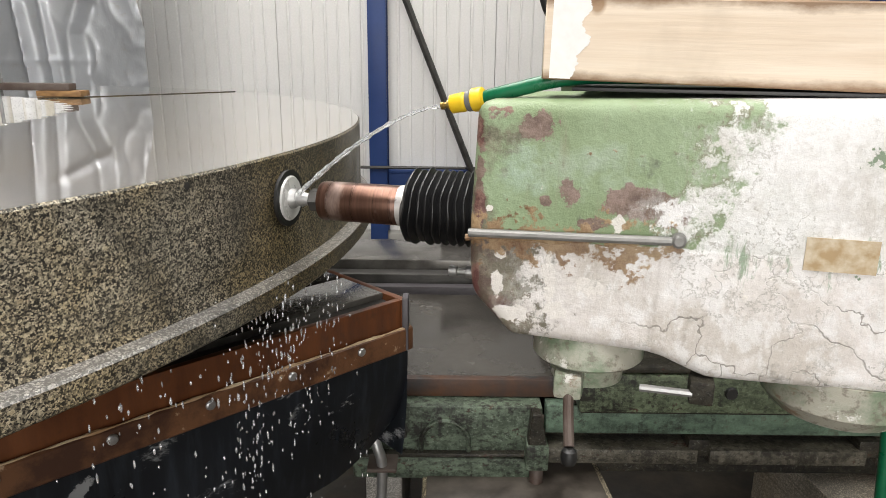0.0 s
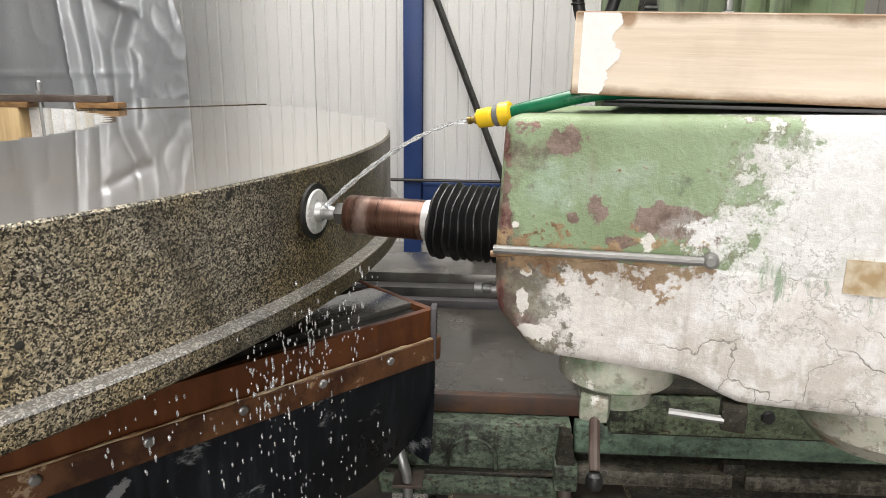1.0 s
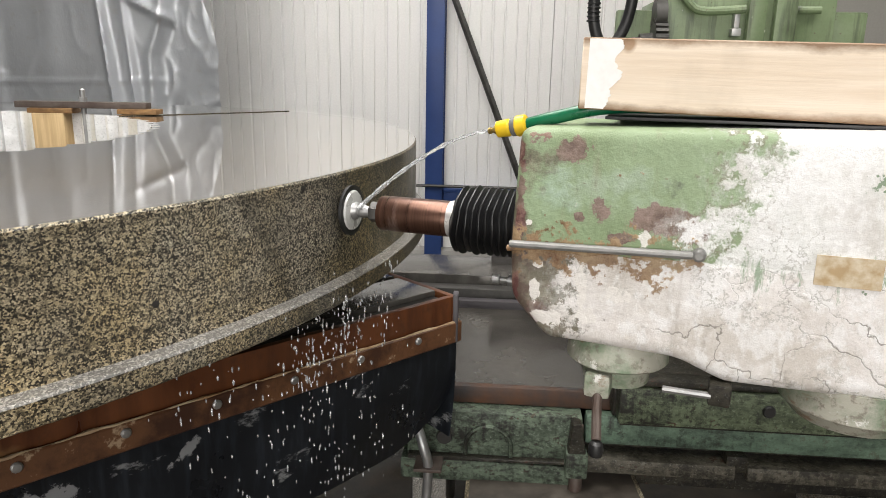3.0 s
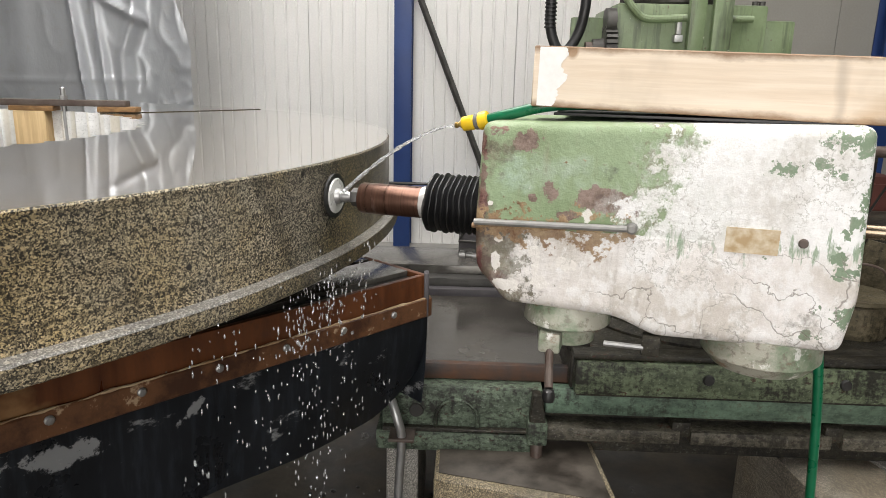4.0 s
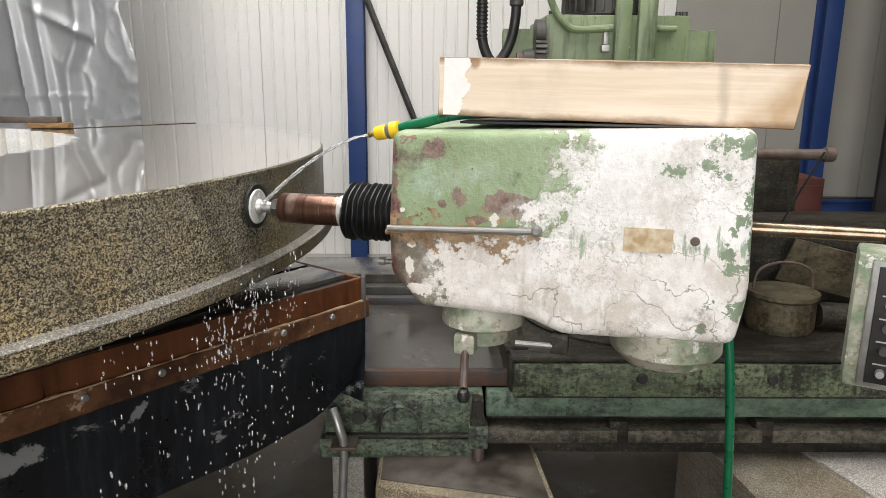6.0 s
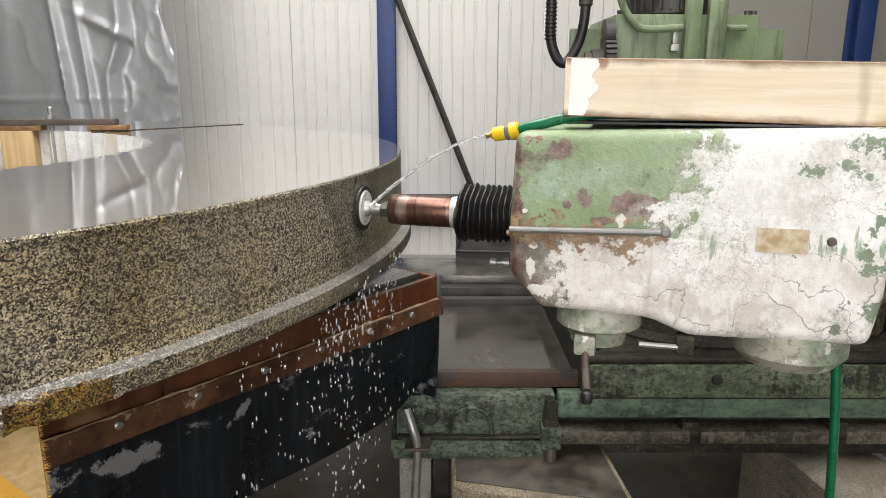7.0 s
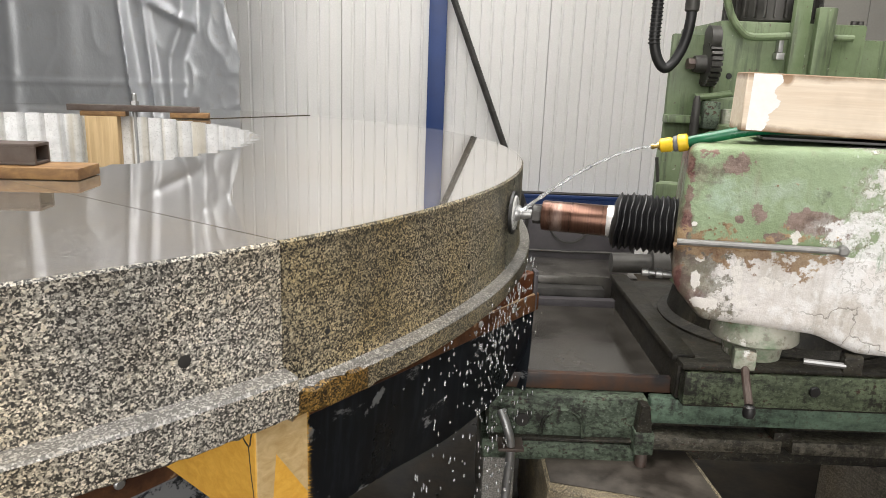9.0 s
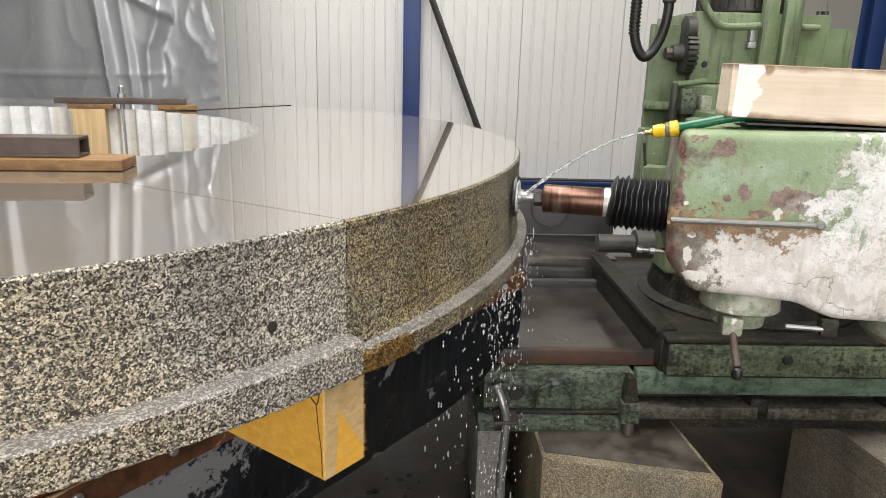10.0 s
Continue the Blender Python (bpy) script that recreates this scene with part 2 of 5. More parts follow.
    crack = m.ramp(m.math("ADD", cells, m.math("MULTIPLY", n2, 0.01)), [(0.009, 1.0), (0.014, 0.0)])
    near = m.math("MULTIPLY", lowhalf, over(m.math("SUBTRACT", x, 0.45), 0.1, 0.1))
    col = m.mix(m.math("MULTIPLY", m.math("MULTIPLY", crack, near), m.math("MULTIPLY", over(n3, 0.46, 0.08), 0.75)), col, (0.22, 0.20, 0.17))
    # outlines of flaked layers in the filler
    flakes = m.noise(15, 7, 0.66, m.mapped((1, 1, 1), (11, 4, 6)))
    line = m.ramp(flakes, [(0.478, 0.0), (0.492, 0.75), (0.506, 0.0)])
    fleck = m.ramp(m.noise(95, 5, 0.7, m.mapped((1, 1, 1), (2, 2, 9))), [(0.62, 0.0), (0.66, 0.7)])
    gate = m.math("MULTIPLY", m.ramp(mask, [(0.50, 0.0), (0.60, 1.0)]), over(m.noise(5, 4, 0.6, m.mapped((1, 1, 1), (6, 1, 3))), 0.44, 0.12))
    col = m.mix(m.math("MULTIPLY", m.math("MAXIMUM", line, fleck), gate), col, (0.34, 0.33, 0.29))
    # rust and dirt along the joint and the lower edge
    band = m.math("SUBTRACT", 1.0, m.math("MULTIPLY", m.math("ABSOLUTE", m.math("SUBTRACT", z, 1.382)), 30.0))
    fade = m.math("MULTIPLY", m.math("MAXIMUM", m.math("SUBTRACT", x, 0.62), 0.0), 2.6)
    rust = m.math("SUBTRACT", m.math("ADD", n2, m.math("MULTIPLY", m.math("MAXIMUM", band, -1.2), 0.13)), fade)
    col = m.mix(m.math("MULTIPLY", over(rust, 0.53, 0.05), 0.95), col, m.mix(over(n1, 0.42, 0.2), m.mix(fine, (0.07, 0.028, 0.014), (0.22, 0.10, 0.035)), (0.42, 0.30, 0.17)))
    col = m.mix(m.math("MULTIPLY", over(m.math("ADD", n1, m.math("MULTIPLY", m.math("SUBTRACT", 1.25, z), 1.2)), 0.60, 0.1), 0.7), col, (0.16, 0.14, 0.11))
    m.set("Base Color", col)
    m.set("Roughness", m.ramp(n1, [(0.3, 0.38), (0.7, 0.62)]))
    m.bump(m.math("ADD", mask, m.math("ADD", m.math("MULTIPLY", n2, 0.8), m.math("MULTIPLY", m.math("MULTIPLY", crack, near), -0.2))), 0.7, 0.005)
    return m.mat


def machine_green(name, c1, c2):
    """Green enamel with dull patches, scuffs and dark drips."""
    m = Net(name)
    n1, n2, drip = m.noise(7, 7, 0.68), m.noise(45, 6, 0.65), m.noise(1.0, 5, 0.6, m.mapped((30, 30, 3)))
    col = m.mix(m.ramp(n1, [(0.35, 0), (0.65, 1)]), c1, c2)
    col = m.mix(m.ramp(n2, [(0.64, 0), (0.67, 0.9)]), col, (0.11, 0.08, 0.06))
    col = m.mix(m.ramp(drip, [(0.50, 0), (0.68, 0.75)]), col, (0.045, 0.05, 0.034))
    col = m.mix(m.ramp(m.noise(30, 5, 0.6, m.mapped((1, 1, 1), (3, 9, 2))), [(0.68, 0), (0.70, 0.8)]), col, (0.40, 0.42, 0.34))
    m.set("Base Color", col)
    m.set("Roughness", m.ramp(n1, [(0.3, 0.30), (0.7, 0.55)]))
    m.bump(m.math("ADD", n1, n2), 0.3, 0.003)
    return m.mat


def oily(name, base, grime, amount=0.5, scale=5, chips=1.0):
    """Green enamel under oil and grit: soft stains, drips, small chips down to primer."""
    m = Net(name)
    n1, n2 = m.noise(scale, 8, 0.7, m.mapped((0.5, 1, 1.3))), m.noise(70, 7, 0.7, m.mapped((0.8, 1, 1)))
    n3 = m.noise(120, 5, 0.7, m.mapped((0.8, 1, 1), (4, 4, 2)))
    n4 = m.noise(17, 8, 0.72, m.mapped((0.6, 1, 1.2), (9, 1, 5)))
    drip = m.noise(1.0, 6, 0.65, m.mapped((45, 45, 4), (1, 2, 0)))
    col = m.mix(m.ramp(n4, [(0.38, 0), (0.62, 1)]), tuple(v * 0.55 for v in base), tuple(v * 1.35 for v in base))
    col = m.mix(m.ramp(n2, [(0.49, 0), (0.58, 0.7 * chips)]), col, tuple(v * 0.3 for v in base))
    col = m.mix(m.ramp(m.math("ADD", m.math("MULTIPLY", n4, 0.5), m.math("MULTIPLY", n2, 0.5)), [(0.575, 0), (0.60, 0.85 * chips)]), col, (0.070, 0.030, 0.020))
    col = m.mix(m.ramp(n3, [(0.585, 0), (0.62, 0.55 * chips)]), col, tuple(0.09 + v * 1.3 for v in base))
    dirt = m.math("ADD", m.math("MULTIPLY", n1, 0.50), m.math("ADD", m.math("MULTIPLY", n2, 0.25), m.math("MULTIPLY", drip, 0.25)))
    col = m.mix(m.ramp(dirt, [(0.58 - 0.17 * amount, 0), (0.66 - 0.17 * amount, 0.93)]), col, m.mix(n3, grime, tuple(v * 3 for v in grime)))
    m.set("Base Color", col)
    m.set("Roughness", m.ramp(n1, [(0.35, 0.62), (0.65, 0.36)]))
    m.set("Specular IOR Level", 0.3)
    m.bump(m.math("ADD", n4, m.math("ADD", n2, n3)), 0.55, 0.003)
    return m.mat


def pale_paint():
    """Pale enamel worn to green, stained brown at the edges."""
    m = Net("worn_pale_paint")
    n1, n2 = m.noise(11, 7, 0.7), m.noise(55, 6, 0.7)
    col = m.mix(m.ramp(n1, [(0.40, 0), (0.58, 1)]), (0.16, 0.22, 0.14), (0.38, 0.37, 0.31))
    col = m.mix(m.ramp(n2, [(0.54, 0), (0.62, 0.7)]), col, (0.15, 0.13, 0.10))
    col = m.mix(m.ramp(m.noise(24, 6, 0.7, m.mapped((1, 1, 1), (5, 1, 2))), [(0.60, 0), (0.64, 0.8)]), col, (0.72, 0.71, 0.68))
    col = m.mix(m.ramp(m.noise(16, 6, 0.7, m.mapped((1, 1, 2), (2, 8, 2))), [(0.60, 0), (0.68, 0.7)]), col, (0.20, 0.10, 0.05))
    m.set("Base Color", col)
    m.set("Roughness", m.ramp(n1, [(0.3, 0.35), (0.7, 0.55)]))
    m.bump(m.math("ADD", n1, n2), 0.5, 0.003)
    return m.mat


def wood(name, c1, c2, grain=(3, 60, 60), rough=0.6, mark=None):
    m = Net(name)
    g = m.noise(1.0, 6, 0.6, m.mapped(grain), 0.6)
    f = m.noise(2.0, 4, 0.6, m.mapped(tuple(v * 2.4 for v in grain)))
    col = m.mix(m.ramp(g, [(0.35, 0), (0.65, 1)]), c1, c2)
    col = m.mix(m.math("MULTIPLY", f, 0.35), col, tuple(v * 0.6 for v in c2))
    knots = m.ramp(m.cells(7.0, "Distance", "F1", m.mapped((0.5, 1.2, 1.2), (0.3, 0.2, 0.7))), [(0.03, 0.75), (0.10, 0.0)])
    col = m.mix(knots, col, tuple(v * 0.35 for v in c2))
    stain_n = m.noise(4, 4, 0.6, m.mapped((1.2, 1, 0.8), (9, 2, 2)))
    stain = m.ramp(stain_n, [(0.58, 0.0), (0.72, 0.4)])
    col = m.mix(stain, col, tuple(v * 0.55 for v in c2))
    if mark is not None:
        off = m.math("ABSOLUTE", m.math("ADD", m.math("SUBTRACT", m.axis(0), mark), m.math("MULTIPLY", m.math("SUBTRACT", stain_n, 0.5), 0.10)))
        col = m.mix(m.ramp(off, [(0.003, 0.45), (0.016, 0.0)]), col, tuple(v * 0.45 for v in c2))
        low = m.math("ADD", m.math("SUBTRACT", m.axis(0), mark + 0.02), m.math("SUBTRACT", 0.02, m.axis(2)))
        col = m.mix(m.math("MULTIPLY", m.ramp(low, [(0.0, 0.0), (0.04, 1.0)]), m.ramp(stain_n, [(0.45, 0.0), (0.6, 0.7)])), col, (0.42, 0.25, 0.10))
        spot_x = m.math("DIVIDE", m.math("SUBTRACT", m.axis(0), mark - 0.458), 0.020)
        spot_z = m.math("DIVIDE", m.math("SUBTRACT", m.axis(2), 0.104), 0.026)
        spot = m.math("SQRT", m.math("ADD", m.math("MULTIPLY", spot_x, spot_x), m.math("MULTIPLY", spot_z, spot_z)))
        col = m.mix(m.ramp(m.math("ADD", spot, m.math("MULTIPLY", stain_n, 0.8)), [(0.7, 0.75), (1.3, 0.0)]), col, (0.26, 0.13, 0.04))
        # weathered brown arrises
        rim = m.math("ABSOLUTE", m.math("SUBTRACT", m.axis(2), 0.056))
        rim = m.math("ADD", rim, m.math("MULTIPLY", m.math("SUBTRACT", m.noise(16, 6, 0.7, m.mapped((0.5, 1, 1))), 0.5), 0.03))
        col = m.mix(m.ramp(m.math("MULTIPLY", rim, 10.0), [(0.42, 0.0), (0.54, 0.9)]), col, (0.20, 0.11, 0.05))
    m.set("Base Color", col)
    m.set("Roughness", rough)
    m.bump(m.math("ADD", g, f), 0.25, 0.001)
    return m.mat


SIDE = -45.6  # where the table's near side faces, in degrees
VEIN = (-0.424, -0.28)  # angle in radians at the ledge, and its lean with height
GRANITE_TOP = granite("granite_polished", True)
GRANITE_SIDE = granite("granite_sawn_wet", False, 0.82, 1.0, (1.0, 0.92, 0.74), (0.92, 0.79, 0.53), VEIN)
GRANITE_PALE = granite("granite_sawn_pale", False, 1.20, 0.95, (1.0, 0.96, 0.88), (0.95, 0.86, 0.70))
GRANITE_DRY = granite("granite_dusty", False, 1.0, 0.3, (1.0, 0.98, 0.95), (0.92, 0.88, 0.80))
LEDGE = granite("dusty_ledge", False, 0.72, 0.12, (1.0, 0.98, 0.95), (0.94, 0.90, 0.82))
GRANITE_RUST = granite("granite_rust_stained", False, 0.62, 0.9, (0.95, 0.62, 0.20))
HEAD_PAINT = head_paint()
COLUMN_PAINT = machine_green("column_paint", (0.120, 0.165, 0.082), (0.185, 0.235, 0.135))
BED_PAINT = oily("bed_paint", (0.092, 0.120, 0.085), (0.007, 0.0065, 0.0055), 0.52, 8)
WAY_PAINT = oily("way_paint", (0.092, 0.140, 0.100), (0.010, 0.011, 0.009), 0.36, 4, 0.35)
SADDLE_PAINT = oily("saddle_paint", (0.100, 0.125, 0.075), (0.006, 0.0055, 0.0045), 0.55, 8)
# oily grime, taken near black to hold the shade in and behind the machine
BED_DARK = oily("bed_paint_oily_shaded", (0.030, 0.027, 0.019), (0.0040, 0.0036, 0.0030), 0.62)
RAIL_PAINT = oily("rail_paint", (0.085, 0.078, 0.060), (0.010, 0.009, 0.007), 0.45)
POT_PAINT = oily("pot_paint", (0.095, 0.080, 0.050), (0.010, 0.008, 0.005), 0.40, 7, 0.4)
SWIVEL_PAINT = pale_paint()
STEEL = simple("steel", (0.34, 0.34, 0.34), (0.48, 0.48, 0.47), 14, (0.32, 0.5), 0.75, 0.1)
STEEL_DARK = simple("steel_dark", (0.045, 0.043, 0.04), (0.09, 0.086, 0.08), 12, (0.38, 0.6), 0.4, 0.2)
STEEL_RUSTY = simple("steel_rusty", (0.075, 0.05, 0.04), (0.13, 0.105, 0.09), 16, (0.45, 0.7), 0.15, 0.3)
BRASS = simple("brass", (0.55, 0.38, 0.12), (0.65, 0.48, 0.2), 30, (0.25, 0.4), 0.9, 0.1)
RUBBER = simple("rubber", (0.007, 0.007, 0.0075), (0.016, 0.016, 0.017), 6, (0.35, 0.5), 0, 0.1)
YELLOW = simple("yellow_plastic", (0.80, 0.52, 0.02), (0.86, 0.60, 0.03), 20, (0.3, 0.4), 0, 0.05)
GREY_PLASTIC = simple("grey_plastic", (0.12, 0.12, 0.12), (0.17, 0.17, 0.17), 20, (0.4, 0.5), 0, 0.05)
HOSE_GREEN = simple("green_hose", (0.004, 0.115, 0.05), (0.006, 0.15, 0.065), 30, (0.25, 0.35), 0, 0.05)
BLUE_PAINT = simple("blue_paint", (0.018, 0.045, 0.16), (0.025, 0.06, 0.20), 3, (0.35, 0.5), 0, 0.06)
RED_PAINT = simple("dark_red_paint", (0.045, 0.011, 0.008), (0.07, 0.018, 0.012), 4, (0.45, 0.6), 0, 0.1)
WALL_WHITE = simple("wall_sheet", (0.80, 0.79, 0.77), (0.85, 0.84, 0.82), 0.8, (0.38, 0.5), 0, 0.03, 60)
# plain grey-beige panels, darkened further for the shade on the wall's right part
WALL_SHADED = simple("wall_sheet_grey_shaded", (0.33, 0.32, 0.29), (0.39, 0.38, 0.345), 0.8, (0.45, 0.6), 0, 0.03, 60)
# grey for the unseen walls and ceiling, low so that they bounce less light
HALL_UNSEEN = simple("hall_unseen_grey", (0.20, 0.195, 0.185), (0.27, 0.265, 0.25), 0.8, (0.5, 0.7), 0, 0.03, 60)
FLOOR_MAT = simple("wet_concrete", (0.022, 0.017, 0.012), (0.115, 0.095, 0.070), 4.5, (0.25, 0.7), 0, 0.4, 40, 0.0, 0.25)
SLUDGE = simple("stone_sludge", (0.030, 0.027, 0.023), (0.072, 0.066, 0.057), 4, (0.08, 0.30), 0, 0.05, 50, 0.0, 0.35)
BLACK = simple("black_plastic", (0.012, 0.012, 0.012), (0.02, 0.02, 0.02), 20, (0.35, 0.5), 0, 0.05)
WHITE_PLASTIC = simple("white_paint", (0.84, 0.84, 0.82), (0.88, 0.88, 0.87), 20, (0.4, 0.5), 0, 0.05)
GUARD_GREY = simple("grey_enamel", (0.055, 0.050, 0.055), (0.095, 0.087, 0.093), 5, (0.4, 0.6), 0.2, 0.1)
CONCRETE = simple("concrete_plain", (0.34, 0.33, 0.31), (0.42, 0.41, 0.38), 1.5, (0.7, 0.85), 0, 0.3, 60)
BEAM_WOOD = wood("planed_spruce", (0.84, 0.73, 0.60), (0.74, 0.61, 0.47), (3, 60, 75), 0.6, 0.985)
BLOCK_WOOD = wood("spruce_block", (0.68, 0.50, 0.27), (0.52, 0.36, 0.18), (60, 60, 3), 0.65)
RAW_WOOD = wood("sawn_spruce", (0.86, 0.50, 0.085), (0.74, 0.38, 0.05), (60, 3, 60))
END_GRAIN = wood("end_grain_spruce", (0.70, 0.52, 0.27), (0.52, 0.35, 0.15), (35, 35, 70))
WEDGE_WOOD = wood("stained_wood", (0.32, 0.18, 0.065), (0.16, 0.080, 0.030), (20, 20, 40))


def apron_material():
    m = Net("stained_plywood")
    n1 = m.noise(1.0, 6, 0.65, m.mapped((14, 14, 2.5)))
    n2 = m.noise(24, 6, 0.65)
    col = m.mix(m.ramp(n1, [(0.3, 0), (0.7, 1)]), (0.052, 0.015, 0.006), (0.155, 0.052, 0.016))
    col = m.mix(m.ramp(m.noise(3, 5, 0.6), [(0.62, 0), (0.70, 0.8)]), col, (0.30, 0.17, 0.075))
    col = m.mix(m.ramp(n2, [(0.55, 0), (0.8, 0.7)]), col, (0.03, 0.014, 0.01))
    m.set("Base Color", col)
    m.set("Roughness", m.ramp(n1, [(0.3, 0.25), (0.7, 0.55)]))
    m.bump(n2, 0.25, 0.002)
    return m.mat


def lath_material():
    m = Net("worn_lath")
    n1, n2 = m.noise(9, 7, 0.7), m.noise(40, 5, 0.6)
    col = m.mix(m.ramp(n1, [(0.40, 0), (0.55, 1)]), (0.045, 0.017, 0.008), (0.12, 0.052, 0.022))
    col = m.mix(m.ramp(m.math("ADD", m.math("MULTIPLY", n1, 0.6), m.math("MULTIPLY", n2, 0.4)), [(0.58, 0), (0.62, 0.8)]), col, (0.42, 0.31, 0.20))
    m.set("Base Color", col)
    m.set("Roughness", 0.5)
    m.bump(n2, 0.4, 0.003)
    return m.mat


def skirt_material():
    m = Net("wet_rubber_sheet")
    n1, n2 = m.noise(4, 6, 0.65), m.noise(1.0, 5, 0.6, m.mapped((40, 40, 5)))
    col = m.mix(n1, (0.007, 0.008, 0.010), (0.030, 0.035, 0.044))
    # bluish sheen of the wet sheet, mixed into the colour as upright streaks
    col = m.mix(m.ramp(n2, [(0.50, 0), (0.78, 0.5)]), col, (0.07, 0.085, 0.105))
    dried = m.noise(4.5, 8, 0.74, m.mapped((1, 1, 2.0), (1, 8, 4)))
    col = m.mix(m.ramp(dried, [(0.60, 0), (0.66, 0.8)]), col, (0.46, 0.47, 0.48))
    # slurry dried in patches on the near side
    a = radians(SIDE)
    along = m.math("ADD", m.math("MULTIPLY", m.axis(0), -math.sin(a)), m.math("MULTIPLY", m.axis(1), math.cos(a)))
    rough_n = m.math("MULTIPLY", m.math("SUBTRACT", m.noise(20, 8, 0.75), 0.5), 4.0)
    for cu, cz, ru, rz, lean in ((0.290, 0.838, 0.10, 0.034, 0.0), (0.595, 0.845, 0.045, 0.018, 0.5), (-0.12, 0.86, 0.30, 0.075, 0.0)):
        du = m.math("SUBTRACT", along, cu)
        dz = m.math("SUBTRACT", m.math("SUBTRACT", m.axis(2), cz), m.math("MULTIPLY", du, lean))
        du, dz = m.math("DIVIDE", du, ru), m.math("DIVIDE", dz, rz)
        d = m.math("SQRT", m.math("ADD", m.math("MULTIPLY", du, du), m.math("MULTIPLY", dz, dz)))
        col = m.mix(m.ramp(m.math("ADD", m.math("SUBTRACT", 1.0, d), rough_n), [(0.15, 0.0), (0.35, 0.85)]), col, (0.44, 0.45, 0.46))
    m.set("Base Color", col)
    m.set("Roughness", m.ramp(n1, [(0.3, 0.22), (0.7, 0.5)]))
    m.bump(n1, 0.3, 0.004)
    return m.mat


def spindle_material():
    """Copper-brown sleeve with rings worn by turning."""
    m = Net("copper_sleeve")
    rings = m.noise(1.0, 5, 0.7, m.mapped((90, 0.5, 0.5)))
    col = m.mix(m.ramp(rings, [(0.3, 0), (0.7, 1)]), (0.060, 0.029, 0.020), (0.165, 0.088, 0.062))
    col = m.mix(m.ramp(m.noise(6, 5, 0.6, m.mapped((3, 1, 1))), [(0.58, 0), (0.72, 0.6)]), col, (0.55, 0.42, 0.37))
    m.set("Base Color", col)
    m.set("Metallic", 0.75)
    m.set("Roughness", m.ramp(rings, [(0.3, 0.22), (0.7, 0.40)]))
    return m.mat


def tarp_material():
    m = Net("silver_tarpaulin")
    n1, n2 = m.noise(2.5, 6, 0.6), m.noise(30, 5)
    col = m.mix(n1, (0.60, 0.615, 0.64), (0.76, 0.78, 0.81))
    dust = m.noise(9, 8, 0.75, m.mapped((1, 1, 1.4), (3, 3, 3)))
    col = m.mix(m.ramp(dust, [(0.56, 0.0), (0.68, 0.5)]), col, (0.62, 0.60, 0.57))
    m.set("Base Color", col)
    m.set("Metallic", 0.5)
    m.set("Roughness", m.ramp(m.math("ADD", m.math("MULTIPLY", n1, 0.6), m.math("MULTIPLY", dust, 0.4)), [(0.35, 0.30), (0.65, 0.48)]))
    ridge = m.math("ABSOLUTE", m.math("SUBTRACT", m.noise(5, 5, 0.6, m.mapped((1.2, 1, 0.7))), 0.5))
    m.bump(m.math("ADD", m.math("MULTIPLY", n2, 0.3), m.math("MULTIPLY", ridge, 2.2)), 0.30, 0.008)
    return m.mat


def drilled_material():
    m = Net("granite_drilled")
    n1 = m.noise(18, 6, 0.6)
    col = m.mix(m.ramp(n1, [(0.3, 0), (0.7, 1)]), (0.66, 0.66, 0.65), (0.90, 0.90, 0.90))
    col = m.mix(m.ramp(m.cells(260), [(0.10, 0.35), (0.30, 0.0)]), col, (0.25, 0.25, 0.25))
    tone = m.noise(1.0, 3, 0.5, m.mapped((14, 14, 0.4)))
    col = m.mix(m.ramp(tone, [(0.55, 0.0), (0.68, 0.55)]), col, (0.50, 0.44, 0.30))
    m.set("Base Color", col)
    m.set("Roughness", 0.7)
    m.bump(n1, 0.3, 0.003)
    return m.mat


def water_material():
    m = Net("water")
    m.set("Base Color", (0.93, 0.95, 0.96, 1))
    m.set("Roughness", 0.06)
    m.set("IOR", 1.33)
    m.set("Transmission Weight", 0.75)
    m.set("Specular IOR Level", 0.8)
    return m.mat


APRON, LATH, SKIRT = apron_material(), lath_material(), skirt_material()
COPPER, TARP, DRILLED, WATER = spindle_material(), tarp_material(), drilled_material(), water_material()


# ---- mesh helpers ----
def finish(name, bm, material, smooth=None):
    me = bpy.data.meshes.new(name)
    bmesh.ops.recalc_face_normals(bm, faces=bm.faces)
    bm.to_mesh(me)
    bm.free()
    for mt in material if isinstance(material, (list, tuple)) else [material]:
        me.materials.append(mt)
    if smooth is not None:
        me.shade_smooth()
        me.set_sharp_from_angle(angle=radians(smooth))
    return me


def part(name, bm, material, parent=None, label="", smooth=35):
    ob = new(name, finish(name, bm, material, smooth))
    if parent is not None:
        ob.parent = parent
    if label:
        ob["label"] = label
    return ob


def thing(name, label, category, group="", kind="", m=None):
    ob = new(name)
    ob.empty_display_size = 0.05
    if m is not None:
        ob.matrix_world = m
    return tagged(ob, label, category, group, kind)


def bevelled(bm, width, segments=2):
    if width > 0:
        bmesh.ops.bevel(bm, geom=bm.edges[:], offset=width, segments=segments, profile=0.6, affect="EDGES", clamp_overlap=True)
    return bm


def box(x0, x1, y0, y1, z0, z1, bevel=0.004, segments=2):
    bm = bmesh.new()
    bmesh.ops.create_cube(bm, size=1)
    for v in bm.verts:
        v.co = Vector((x0 + (v.co.x + 0.5) * (x1 - x0), y0 + (v.co.y + 0.5) * (y1 - y0), z0 + (v.co.z + 0.5) * (z1 - z0)))
    return bevelled(bm, bevel, segments)


